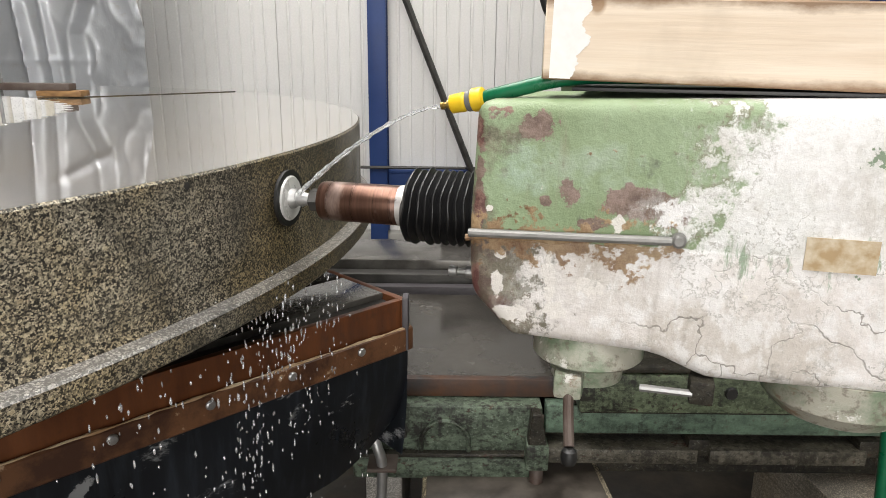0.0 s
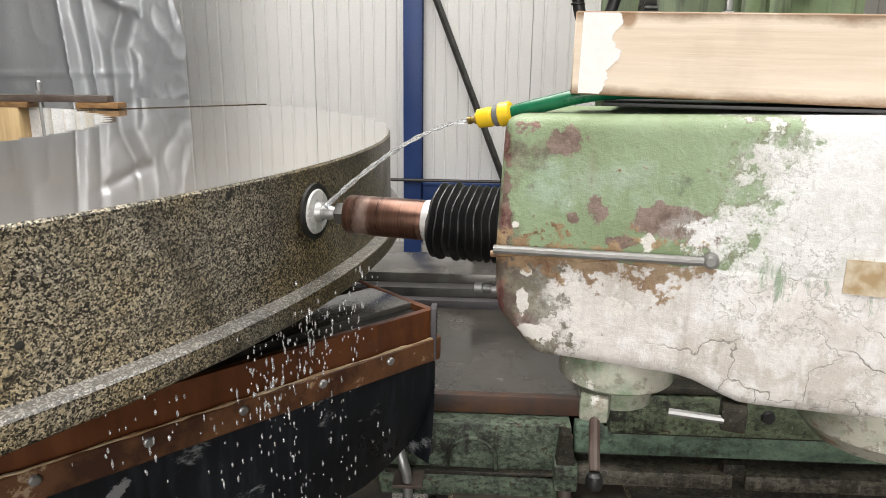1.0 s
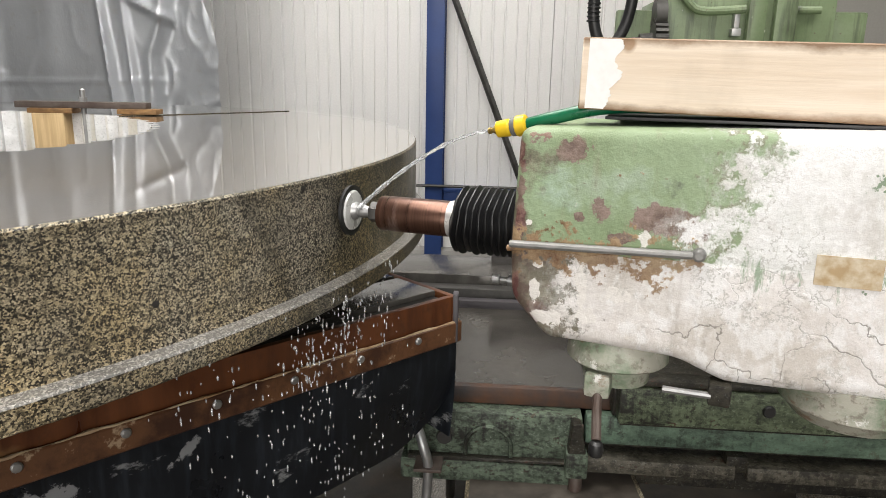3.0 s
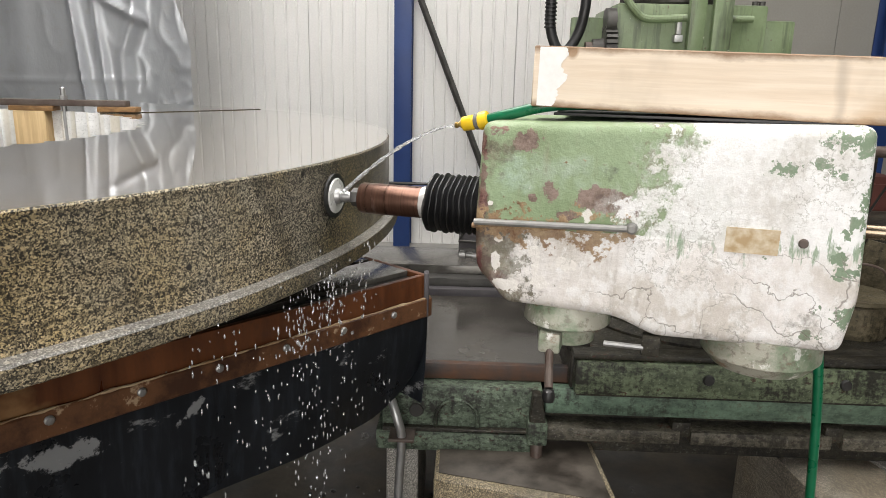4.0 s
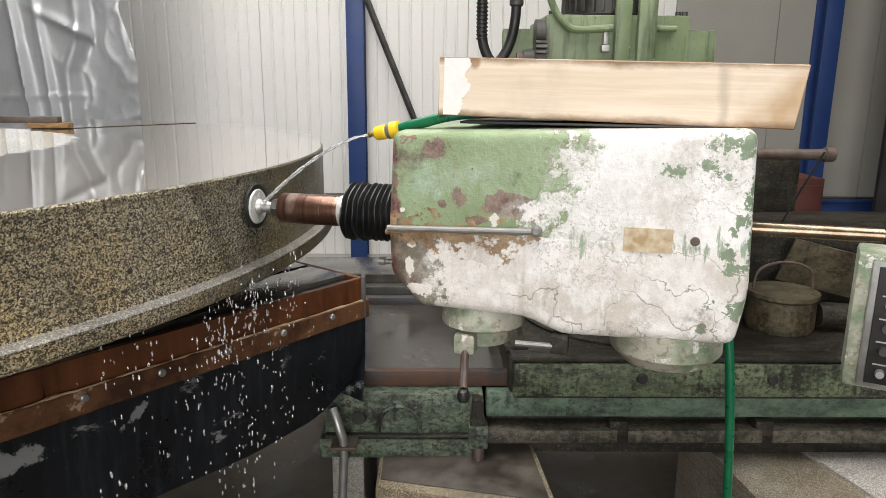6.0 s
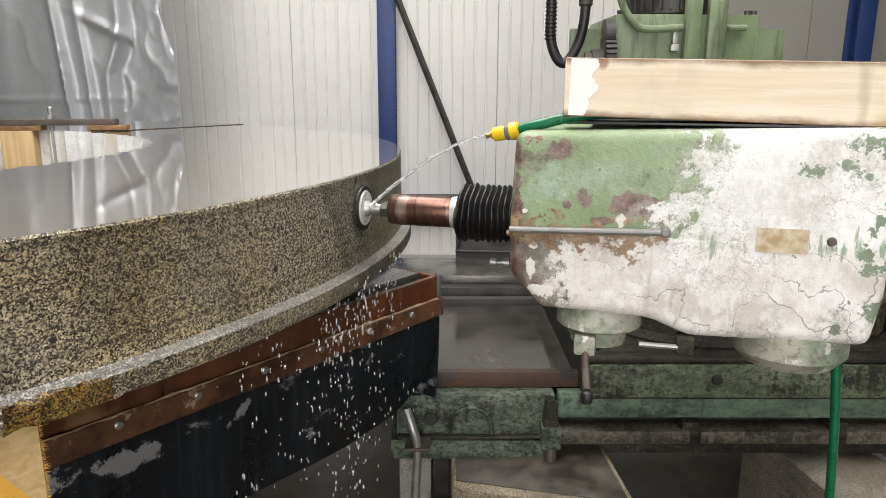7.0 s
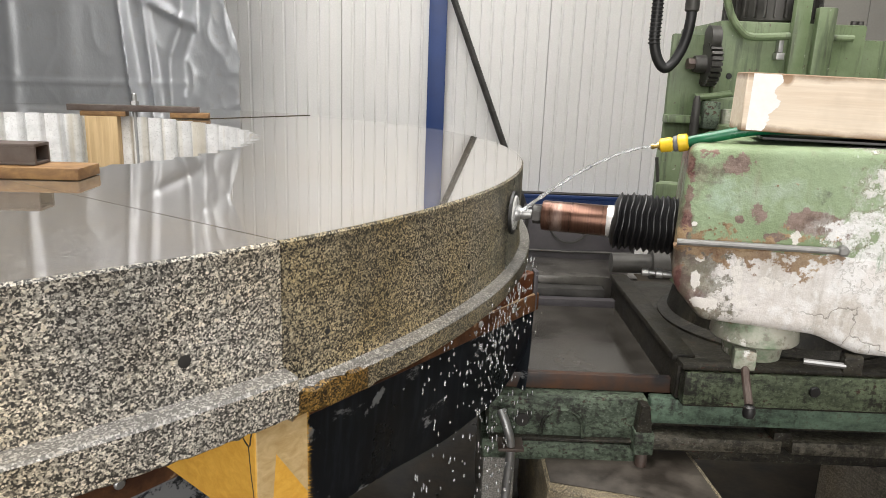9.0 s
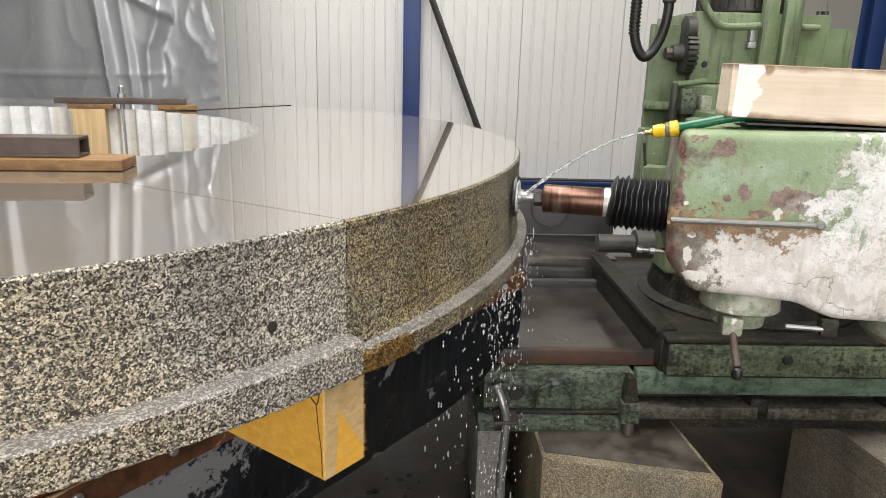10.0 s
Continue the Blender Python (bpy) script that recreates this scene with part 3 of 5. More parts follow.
def turned(profile, axis="z", origin=(0, 0, 0), steps=32, closed=False):
    """A body turned from (along, radius) pairs about an axis through origin."""
    bm = bmesh.new()
    rings = []
    for along, r in profile:
        ring = []
        for k in range(steps):
            a = 2 * math.pi * k / steps
            u, v = r * math.cos(a), r * math.sin(a)
            co = {"x": (along, u, v), "y": (u, along, v), "z": (u, v, along)}[axis]
            ring.append(bm.verts.new(Vector(co) + Vector(origin)))
        rings.append(ring)
    for a, b in zip(rings, rings[1:] + (rings[:1] if closed else [])):
        for k in range(steps):
            bm.faces.new((a[k], a[(k + 1) % steps], b[(k + 1) % steps], b[k]))
    if not closed:
        bm.faces.new(rings[0])
        bm.faces.new(rings[-1])
    return bm


def prism(outline, y0, y1, bevel=0.0, segments=3):
    """An outline in x and z, extruded along y."""
    bm = bmesh.new()
    a = [bm.verts.new((x, y0, z)) for x, z in outline]
    b = [bm.verts.new((x, y1, z)) for x, z in outline]
    bm.faces.new(a)
    bm.faces.new(b)
    n = len(a)
    for k in range(n):
        bm.faces.new((a[k], a[(k + 1) % n], b[(k + 1) % n], b[k]))
    bmesh.ops.recalc_face_normals(bm, faces=bm.faces)
    return bevelled(bm, bevel, segments)


def glide(points, steps=8):
    """Points of a smooth line through the given ones."""
    pts = [Vector(p) for p in points]
    out = []
    for i in range(len(pts) - 1):
        p0, p1, p2, p3 = pts[max(i - 1, 0)], pts[i], pts[i + 1], pts[min(i + 2, len(pts) - 1)]
        for k in range(steps):
            t = k / steps
            out.append(0.5 * (2 * p1 + (p2 - p0) * t + (2 * p0 - 5 * p1 + 4 * p2 - p3) * t * t + (3 * p1 - p0 - 3 * p2 + p3) * t ** 3))
    return out + [pts[-1]]


def tube(points, radius, sides=12, steps=8):
    """A round tube along a smooth line; radius is a number or a function of 0..1."""
    line = glide(points, steps) if steps else [Vector(p) for p in points]
    bm = bmesh.new()
    rings, side = [], None
    for i, p in enumerate(line):
        d = (line[min(i + 1, len(line) - 1)] - line[max(i - 1, 0)]).normalized()
        if side is None:
            side = d.orthogonal().normalized()
        side = (side - d * side.dot(d)).normalized()
        up = d.cross(side)
        r = radius(i / (len(line) - 1)) if callable(radius) else radius
        rings.append([bm.verts.new(p + (side * math.cos(a) + up * math.sin(a)) * r) for a in (2 * math.pi * k / sides for k in range(sides))])
    for a, b in zip(rings, rings[1:]):
        for k in range(sides):
            bm.faces.new((a[k], a[(k + 1) % sides], b[(k + 1) % sides], b[k]))
    bm.faces.new(rings[0])
    bm.faces.new(rings[-1])
    return bm


def merged(*parts):
    """Several bmeshes as one, for one part of one material."""
    out = bmesh.new()
    for bm in parts:
        me = bpy.data.meshes.new("tmp")
        bm.to_mesh(me)
        bm.free()
        out.from_mesh(me)
        bpy.data.meshes.remove(me)
    return out


def moved(bm, m):
    bmesh.ops.transform(bm, matrix=m, verts=bm.verts[:])
    return bm


# ---- hall ----
WALL_Y = 6.67
floor = part("floor", box(-9, 8, -5.6, WALL_Y + 0.1, FLOOR - 0.2, FLOOR, 0), FLOOR_MAT)
tagged(floor, "wet dark concrete workshop floor with sludge stains", "floor", kind="structure")
# unseen ceiling, added to close the hall
ceiling = part("ceiling", box(-9, 8, -5.6, WALL_Y + 0.3, 5.4, 5.6, 0), HALL_UNSEEN)
tagged(ceiling, "unseen grey ceiling closing off the hall", "ceiling", kind="structure")


def wall_panel(width, height, ribs):
    """A sandwich panel with fine pressed ribs, face towards -y, origin at its lower left corner."""
    bm = bmesh.new()
    prof = [(0.001, 0.015), (0.004, 0.0)]
    if ribs:
        step = width / ribs
        for k in range(1, ribs):
            x = k * step
            w = 0.007 + 0.004 * ((k * 5) % 3)
            prof += [(x - w, 0.0), (x - 0.4 * w, 0.016), (x + 0.3 * w, 0.016), (x + w, 0.0)]
    prof += [(width - 0.004, 0.0), (width - 0.001, 0.015), (width - 0.001, 0.08), (0.001, 0.08)]
    a = [bm.verts.new((x, y, 0)) for x, y in prof]
    b = [bm.verts.new((x, y, height)) for x, y in prof]
    n = len(a)
    for k in range(n):
        bm.faces.new((a[k], a[(k + 1) % n], b[(k + 1) % n], b[k]))
    bm.faces.new(a)
    bm.faces.new(b)
    return finish("panel", bm, WALL_WHITE if ribs else WALL_SHADED)


def back_wall():
    wall = part("wall_north", box(-9, 8, WALL_Y + 0.09, WALL_Y + 0.29, FLOOR, 5.4, 0), WALL_WHITE)
    tagged(wall, "ribbed off-white sandwich panel hall wall", "wall", kind="structure")
    ribbed, flat = wall_panel(1.0, 5.5, 9), wall_panel(1.0, 5.5, 0)
    for k in range(16):
        ob = new("panel", ribbed if k < 11 else flat)
        ob.parent = wall
        ob.location = (-8.555 + k, WALL_Y, FLOOR)
    kerb = part("plinth", box(-9, 8, WALL_Y - 0.16, WALL_Y - 0.004, FLOOR, FLOOR + 0.16, 0.01), CONCRETE)
    tagged(kerb, "low grey concrete plinth along the wall", "plinth", kind="structure")


back_wall()
# unseen walls, added so that light comes in mainly by the gate
west = part("wall_west", box(-9.2, -9, -5.6, WALL_Y + 0.3, FLOOR, 5.4, 0), HALL_UNSEEN)
tagged(west, "unseen grey wall closing off the hall", "wall", kind="structure")
east = part("wall_east", box(8, 8.2, -5.6, WALL_Y + 0.3, FLOOR, 5.4, 0), HALL_UNSEEN)
tagged(east, "unseen grey wall closing off the hall", "wall", kind="structure")
south = part("wall_south", merged(box(-9, -2.8, -5.8, -5.6, FLOOR, 5.4, 0), box(2.0, 8, -5.8, -5.6, FLOOR, 5.4, 0), box(-2.8, 2.0, -5.8, -5.6, 4.5, 5.4, 0)), HALL_UNSEEN)
tagged(south, "unseen hall wall with a wide gate left open for daylight", "wall", kind="structure")
ground = part("ground", box(-60, 60, -70, -5.8, FLOOR - 0.3, FLOOR - 0.05, 0), CONCRETE)
tagged(ground, "grey yard outside the open gate", "ground", kind="structure")


def steel_post(x0, x1, label):
    """An upright H-section column before the wall."""
    y0, y1 = WALL_Y - 0.22, WALL_Y - 0.01
    t = 0.014
    bm = merged(box(x0, x1, y0, y0 + t, FLOOR, 5.39, 0.002), box(x0, x1, y1 - t, y1, FLOOR, 5.39, 0.002),
                box((x0 + x1) / 2 - 0.006, (x0 + x1) / 2 + 0.006, y0 + t, y1 - t, FLOOR, 5.39, 0))
    post = thing("steel_post", label, "post", "steel posts of the hall", "structure")
    part("shaft", bm, BLUE_PAINT, post)
    part("base_plate", box(x0 - 0.05, x1 + 0.05, y0 - 0.05, y1, FLOOR, FLOOR + 0.02, 0.003), BLUE_PAINT, post)
    return post


steel_post(-0.704, -0.540, "blue painted steel post against the ribbed wall")
steel_post(3.785, 3.945, "blue painted steel post beside the machine column")

brace = thing("wall_brace", "thin dark steel tie rod slanting down the wall", "brace", kind="structure")
part("rod", tube([(-0.930, WALL_Y - 0.3, 3.5), (0.550, WALL_Y - 0.3, FLOOR + 0.02)], 0.03, 8, 1), STEEL_DARK, brace)
rail = thing("wall_rail", "blue painted steel rail bolted along the wall", "rail", kind="structure")
part("beam", merged(box(-0.53, 3.78, WALL_Y - 0.16, WALL_Y - 0.012, 0.555, 0.595, 0.004), box(-0.53, 3.78, WALL_Y - 0.16, WALL_Y - 0.148, 0.42, 0.555, 0.002)), BLUE_PAINT, rail)
part("beam", merged(box(3.95, 6.0, WALL_Y - 0.16, WALL_Y - 0.012, 0.555, 0.595, 0.004), box(3.95, 6.0, WALL_Y - 0.16, WALL_Y - 0.148, 0.42, 0.555, 0.002)), BLUE_PAINT, rail)
part("upper_pipe", tube([(-1.2, WALL_Y - 0.25, 0.63), (6.0, WALL_Y - 0.25, 0.63)], 0.014, 8, 1), STEEL_DARK, rail)


# x at a height of 1.8 m, half width, depth, lean
PLEATS = [(-4.3, 0.05, 0.05, 0.03), (-3.62, 0.05, 0.05, 0.02), (-3.2, 0.10, 0.02, 0.04), (-2.775, 0.030, 0.075, -0.107), (-2.62, 0.028, 0.060, -0.09)]


def tuck(z):
    """Where the sharp tuck runs, by height."""
    return -2.425 + 0.38 * max(0.0, min(0.26, z - 1.75))


def tarpaulin():
    """A hanging sheet with vertical folds and a creased lower edge."""
    bm = bmesh.new()
    nx, nz = 280, 190
    x0, z0, z1 = -5.2, 1.02, 4.6
    grid = []
    for j in range(nz + 1):
        v = j / nz
        z = z0 + (z1 - z0) * v
        row = []
        for i in range(nx + 1):
            u = i / nx
            # above 2.2 m the unseen edge swings out, added to shade the wall behind
            edge = -1.990 - 0.25 * max(0.0, z - 1.78) + 0.60 * max(0.0, min(z, 3.4) - 2.2) + 0.008 * math.sin(11 * z)
            x = x0 + (edge - x0) * u
            y = 4.78 + 0.012 * math.sin(3.1 * x + 0.7 * z)
            for px, wd, dp, lean in PLEATS:
                d = (x - px - lean * (z - 1.8)) / wd
                if abs(d) < 4:
                    y -= dp * math.exp(-d * d) * (0.7 + 0.3 * math.sin(2.3 * z + px * 5))
            k = (x - tuck(z)) / 0.022
            y += 0.075 / (1 + math.exp(-max(-30.0, min(30.0, k)))) * (1 - 0.75 * max(0.0, min(1.0, (x - tuck(z)) / 0.40)))
            y -= 0.03 * math.exp(-(k + 2.2) ** 2 / 3)
            # a slanting crease that runs up from the tuck
            d = (z - 2.0) * 0.9 + (x + 2.325) * 0.43
            if x < -2.30:
                y -= 0.045 * math.exp(-(d / 0.03) ** 2) * math.exp(-((x + 2.45) / 0.2) ** 2)
            wild = max(0.0, min(1.0, (x + 2.42) / 0.10))
            y -= (0.006 + 0.018 * wild) * (1 - abs(noise.noise(Vector((x * 3.2 + z * 1.1, z * 2.6 - 1.2 * x, 7.7))))) ** 7
            y -= 0.007 * wild * (1 - abs(noise.noise(Vector((x * 8, z * 6, 3.1))))) ** 5
            y -= 0.010 * math.exp(-(((z - 1.63 - 0.02 * x) / 0.016) ** 2)) * (1 - wild)
            row.append(bm.verts.new((x, y, z)))
        grid.append(row)
    for j in range(nz):
        for i in range(nx):
            bm.faces.new((grid[j][i], grid[j][i + 1], grid[j + 1][i + 1], grid[j + 1][i]))
    bmesh.ops.solidify(bm, geom=bm.faces[:], thickness=0.002)
    cloth = thing("tarpaulin", "creased silver grey tarpaulin hanging in folds", "tarpaulin")
    part("sheet", bm, TARP, cloth, smooth=50)
    for k in range(7):
        part("eyelet", turned([(-0.004, 0.012), (-0.004, 0.02), (0.004, 0.02), (0.004, 0.012)], "y", (-5.0 + 0.45 * k, 4.80, 4.56), 14, True), STEEL, cloth)
    bar = thing("curtain_rail", "steel tube from which the tarpaulin hangs", "rail")
    part("tube", tube([(-5.4, 4.75, 4.62), (-1.9, 4.75, 4.62)], 0.025, 10, 1), STEEL_DARK, bar)
    part("hanger", tube([(-5.0, 4.75, 4.62), (-5.0, 4.75, 5.4)], 0.012, 8, 1), STEEL_DARK, bar)
    part("hanger", tube([(-2.1, 4.75, 4.62), (-2.1, 4.75, 5.4)], 0.012, 8, 1), STEEL_DARK, bar)


tarpaulin()

# ---- what turns: table, granite ring, clamps ----
CX, CY = -2.0987, 1.7197
RIM, TOP = 1.8713, 1.473
TURN = 1.007
TURNING = []


def turning(ob):
    """Things that ride on the rotary table: their origin is its axis."""
    ob.matrix_world = pose(CX, CY, 0)
    TURNING.append(ob)
    return ob


HALF = 1.415


def rotary_table():
    tb = turning(thing("rotary_table", "square machine table with stained plywood aprons and a black rubber skirt", "machine table"))
    rz = pose(0, 0, 0, 0, 0, SIDE)
    # in side space: x outward from the near side, y along it
    h = HALF - 0.02
    top = box(-h, h, -h, h, 0.90, 1.02, 0.004)
    part("plate", moved(top, rz), STEEL_DARK, tb, "dark wet cast iron plate")
    for k in range(14):
        x = -h + 0.012 + k * 0.196
        strip = box(x, x + 0.176, -h, h, 1.0205, 1.038, 0.003)
        part("land", moved(strip, rz), SLUDGE_STEEL, tb)
    for q in range(4):
        rq = pose(0, 0, 0, 0, 0, SIDE + 90 * q)
        part("apron", moved(box(HALF - 0.02, HALF, -HALF, HALF - 0.021, 0.905, 1.037, 0.003), rq), APRON, tb, "brown stained plywood apron")
        bm = box(HALF + 0.001, HALF + 0.014, -HALF, HALF + 0.01, 0.897, 0.962, 0.004, 1)
        lath = part("lath", moved(bm, rq), LATH, tb, "worn wooden lath with chipped paint")
        line = [(HALF + 0.008 + 0.003 * noise.noise(Vector((k * 0.7, q, 1))), -HALF + 2 * HALF * k / 120, 0.961 + 0.004 * noise.noise(Vector((k * 0.33, q, 4)))) for k in range(121)]
        bead = tube(line, lambda u: 0.0035 + 0.004 * noise.noise(Vector((u * 60, 3, 3))), 6, 0)
        part("paint_bead", moved(bead, rq), BEAD, lath, "flaking cream sealant bead")
        for k in range(14):
            y = 1.253 - 0.1965 * k
            bolt = turned([(0, 0.011), (0.004, 0.011), (0.007, 0.008), (0.008, 0.0)], "x", (HALF + 0.014, y, 0.940), 10)
            part("screw", moved(bolt, rq), STEEL, lath)
        # rubber skirt, slightly wavy, lower edge uneven
        bm = bmesh.new()
        n = 80
        rows = []
        for j in range(9):
            v = j / 8
            row = []
            for i in range(n + 1):
                y = -HALF + 2 * HALF * i / n
                low = 0.585 + 0.11 * max(0.0, (y - 1.18) / 0.235) ** 1.6 + 0.030 * noise.noise(Vector((y * 1.4, q * 3.1, 0.7)))
                z = 0.905 + (low - 0.905) * v
                out = HALF + 0.0 - 0.03 * v ** 2 + 0.025 * v * noise.noise(Vector((y * 3.1, v * 0.8, q * 2.0 + 5)))
                row.append(bm.verts.new((out, y, z)))
            rows.append(row)
        for j in range(8):
            for i in range(n):
                bm.faces.new((rows[j][i], rows[j][i + 1], rows[j + 1][i + 1], rows[j + 1][i]))
        bmesh.ops.solidify(bm, geom=bm.faces[:], thickness=0.006)
        part("skirt", moved(bm, rq), SKIRT, tb, "black wet rubber skirt with dried slurry")
    for a in (45, 135, 225, 315):
        cor = box(HALF * 1.4142 - 0.012, HALF * 1.4142 + 0.004, -0.022, 0.022, 0.90, 1.045, 0.004)
        part("corner_strip", moved(cor, pose(0, 0, 0, 0, 0, SIDE + a)), GUARD_GREY, tb, "pale metal corner strip")
    part("pedestal", turned([(FLOOR, 0.95), (FLOOR + 0.1, 0.95), (FLOOR + 0.14, 0.8), (0.8, 0.75), (0.9, 1.1)], "z", (0, 0, 0), 48), BED_DARK, tb)


SLUDGE_STEEL = simple("slurry_steel", (0.045, 0.041, 0.037), (0.15, 0.142, 0.128), 6, (0.06, 0.28), 0.3, 0.2)
BEAD = simple("cream_sealant", (0.30, 0.18, 0.09), (0.58, 0.46, 0.31), 12, (0.5, 0.7), 0, 0.4)
rotary_table()

HOLE = 1.025


def granite_segment(a0, a1, flange_r, ledge, bottom, label, rim_stone=None, lean=(6.0, 6.0), top=TOP):
    """A sector of the ring: polished top, sawn rim with a ledge below, drilled inner face."""
    seg = turning(thing("granite_segment", label, "granite block", "segments of the granite ring"))
    bm = bmesh.new()
    n = int((a1 - a0) / 0.4)
    prof = [(HOLE, bottom), (HOLE, top), (RIM - 0.004, top), (RIM, top - 0.004), (RIM, ledge + 0.012), (RIM + 0.004, ledge + 0.003), (RIM + flange_r - 0.004, ledge),
            (RIM + flange_r, ledge - 0.004), (RIM + flange_r, bottom + 0.003), (RIM + flange_r - 0.003, bottom)]
    mats = [3, 0, 1, 1, 1, 2, 2, 1, 1, 1]
    rings = []
    for i in range(n + 1):
        t = a0 + (a1 - a0) * i / n
        from_end = a1 - t
        ring = []
        for k, (r, z) in enumerate(prof):
            if k < 2:
                r += 0.032 * abs(math.sin(radians(t) * 36)) + 0.008 * noise.noise(Vector((t * 0.7, k, 2)))
            elif k >= 8:
                z += 0.004 * noise.noise(Vector((t * 2.5, 7, k)))
            if k >= 6 and t - a0 < 7.0:
                w = (1 - (t - a0) / 7.0) ** 0.6
                z -= 0.012 * w * (0.6 + noise.noise(Vector((t * 1.7, k * 1.3, 3))))
                r -= 0.016 * w * (0.7 + 0.8 * noise.noise(Vector((t * 2.2, k, 9))))
            ang = radians(t - (lean[0] + (lean[1] - lean[0]) * i / n) * (RIM - min(r, RIM)))
            ring.append(bm.verts.new((r * math.cos(ang), r * math.sin(ang), z)))
        rings.append(ring)
    m = len(prof)
    first = rings[0][4].co.copy()

    def chipped(p, q):
        return (p.co - first).to_2d().length + 0.03 * noise.noise(p.co * 30) < 0.14

    for a, b in zip(rings, rings[1:]):
        for k in range(m):
            f = bm.faces.new((a[k], a[(k + 1) % m], b[(k + 1) % m], b[k]))
            f.material_index = mats[k]
            if k >= 6 and chipped(a[k], b[k]):
                f.material_index = 4
    for ring in (rings[0], rings[-1]):
        f = bm.faces.new(ring)
        f.material_index = 1
    part("stone", bm, [GRANITE_TOP, rim_stone or GRANITE_SIDE, LEDGE, DRILLED, GRANITE_RUST], seg, smooth=25)
    return seg


def pits(seg, spots):
    """Small drilled or broken-out holes in the rim."""
    for a, z, r in spots:
        bm = turned([(-0.004, r * 0.6), (0.0006, r), (0.0012, r * 0.8)], "x", (RIM, 0, z), 9)
        part("pit", moved(bm, pose(0, 0, 0, 0, 0, a)), PIT, seg)


PIT = simple("pit_shadow", (0.016, 0.014, 0.012), (0.03, 0.028, 0.025), 40, (0.6, 0.8))
JOINT = -48.5
FAR_JOINT = 51.8
seg_a = granite_segment(JOINT + 0.04, FAR_JOINT - 0.04, 0.030, 1.262, 1.222, "speckled grey-brown granite ring segment with polished top and wet sawn rim", None, (6.0, -3.0))
seg_b = granite_segment(JOINT - 90 + 0.04, JOINT - 0.04, 0.036, 1.289, 1.230, "speckled pale grey granite ring segment with a wider ledge", GRANITE_PALE)
granite_segment(FAR_JOINT + 0.04, JOINT + 180 - 0.06, 0.034, 1.27, 1.225, "speckled grey granite ring segment standing slightly proud", None, (-3.0, 6.0), TOP + 0.003)
granite_segment(JOINT + 180 + 0.06, JOINT + 270 - 0.06, 0.034, 1.27, 1.225, "speckled grey granite ring segment with polished top")
pits(seg_a, [(-23.0, 1.458, 0.006), (-33.0, 1.332, 0.006), (-34.9, 1.411, 0.004), (-46.0, 1.323, 0.005), (-27.5, 1.37, 0.003), (-20, 1.33, 0.004)])
pits(seg_b, [(-52.9, 1.341, 0.009), (-55.2, 1.352, 0.004), (-61, 1.30, 0.005)])


def support_beam(angle, offset):
    """A sawn timber lying radially between table and granite."""
    b = turning(thing("support_beam", "rough-sawn yellow spruce beam wedged under the granite", "wooden beam", "beams under the granite ring"))
    bm = box(0.95, 1.855, offset - 0.047, offset + 0.047, 1.037, 1.218, 0.003, 1)
    for v in bm.verts:
        if v.co.x > 1.8:
            v.co.x += 0.006 * noise.noise(v.co * 40)
    part("timber", moved(bm, pose(0, 0, 0, 0, 0, angle)), RAW_WOOD, b)
    yf = offset - 0.0470
    crack = merged(tube([(1.778, yf, 1.214), (1.813, yf, 1.192), (1.839, yf, 1.172), (1.846, yf, 1.19), (1.853, yf, 1.214)], 0.0013, 6, 3),
                   tube([(1.839, yf, 1.172), (1.843, yf, 1.13), (1.849, yf, 1.09), (1.85, yf, 1.045)], 0.0009, 6, 3))
    part("drying_crack", moved(crack, pose(0, 0, 0, 0, 0, angle)), PIT, b, "dark drying crack")
    part("end_grain", moved(box(1.8535, 1.8565, offset - 0.0455, offset + 0.0455, 1.039, 1.216, 0.001, 1), pose(0, 0, 0, 0, 0, angle)), END_GRAIN, b, "pale rough end grain")
    # splinters of the saw cut along the far edge of the end
    bm = bmesh.new()
    rnd = random.Random(4)
    for k in range(150):
        z = 1.04 + 0.175 * k / 149 + rnd.uniform(-0.001, 0.001)
        y = offset + 0.047
        ln = rnd.uniform(0.001, 0.006) + (0.006 if rnd.random() < 0.15 else 0.0)
        x = 1.854 + rnd.uniform(-0.003, 0.001)
        q = [(x - 0.001, y - 0.001, z), (x + 0.0005, y - 0.001, z), (x + rnd.uniform(-0.003, 0.003), y + ln, z - rnd.uniform(-0.002, 0.004)), (x, y - 0.001, z + 0.0013)]
        vs = [bm.verts.new(c) for c in q]
        for tri in ((0, 1, 2), (1, 3, 2), (3, 0, 2), (0, 3, 1)):
            bm.faces.new([vs[i] for i in tri])
    part("splinters", moved(bm, pose(0, 0, 0, 0, 0, angle)), RAW_WOOD, b, "frayed saw splinters", smooth=None)
    return b


for q in range(4):
    support_beam(-48.25 + 90 * q, 0.0)


def local(x, y, t):
    """A place seen at t seconds, in the turning table's space."""
    a = radians(-TURN * t)
    dx, dy = x - CX, y - CY
    return dx * math.cos(a) - dy * math.sin(a), dx * math.sin(a) + dy * math.cos(a)


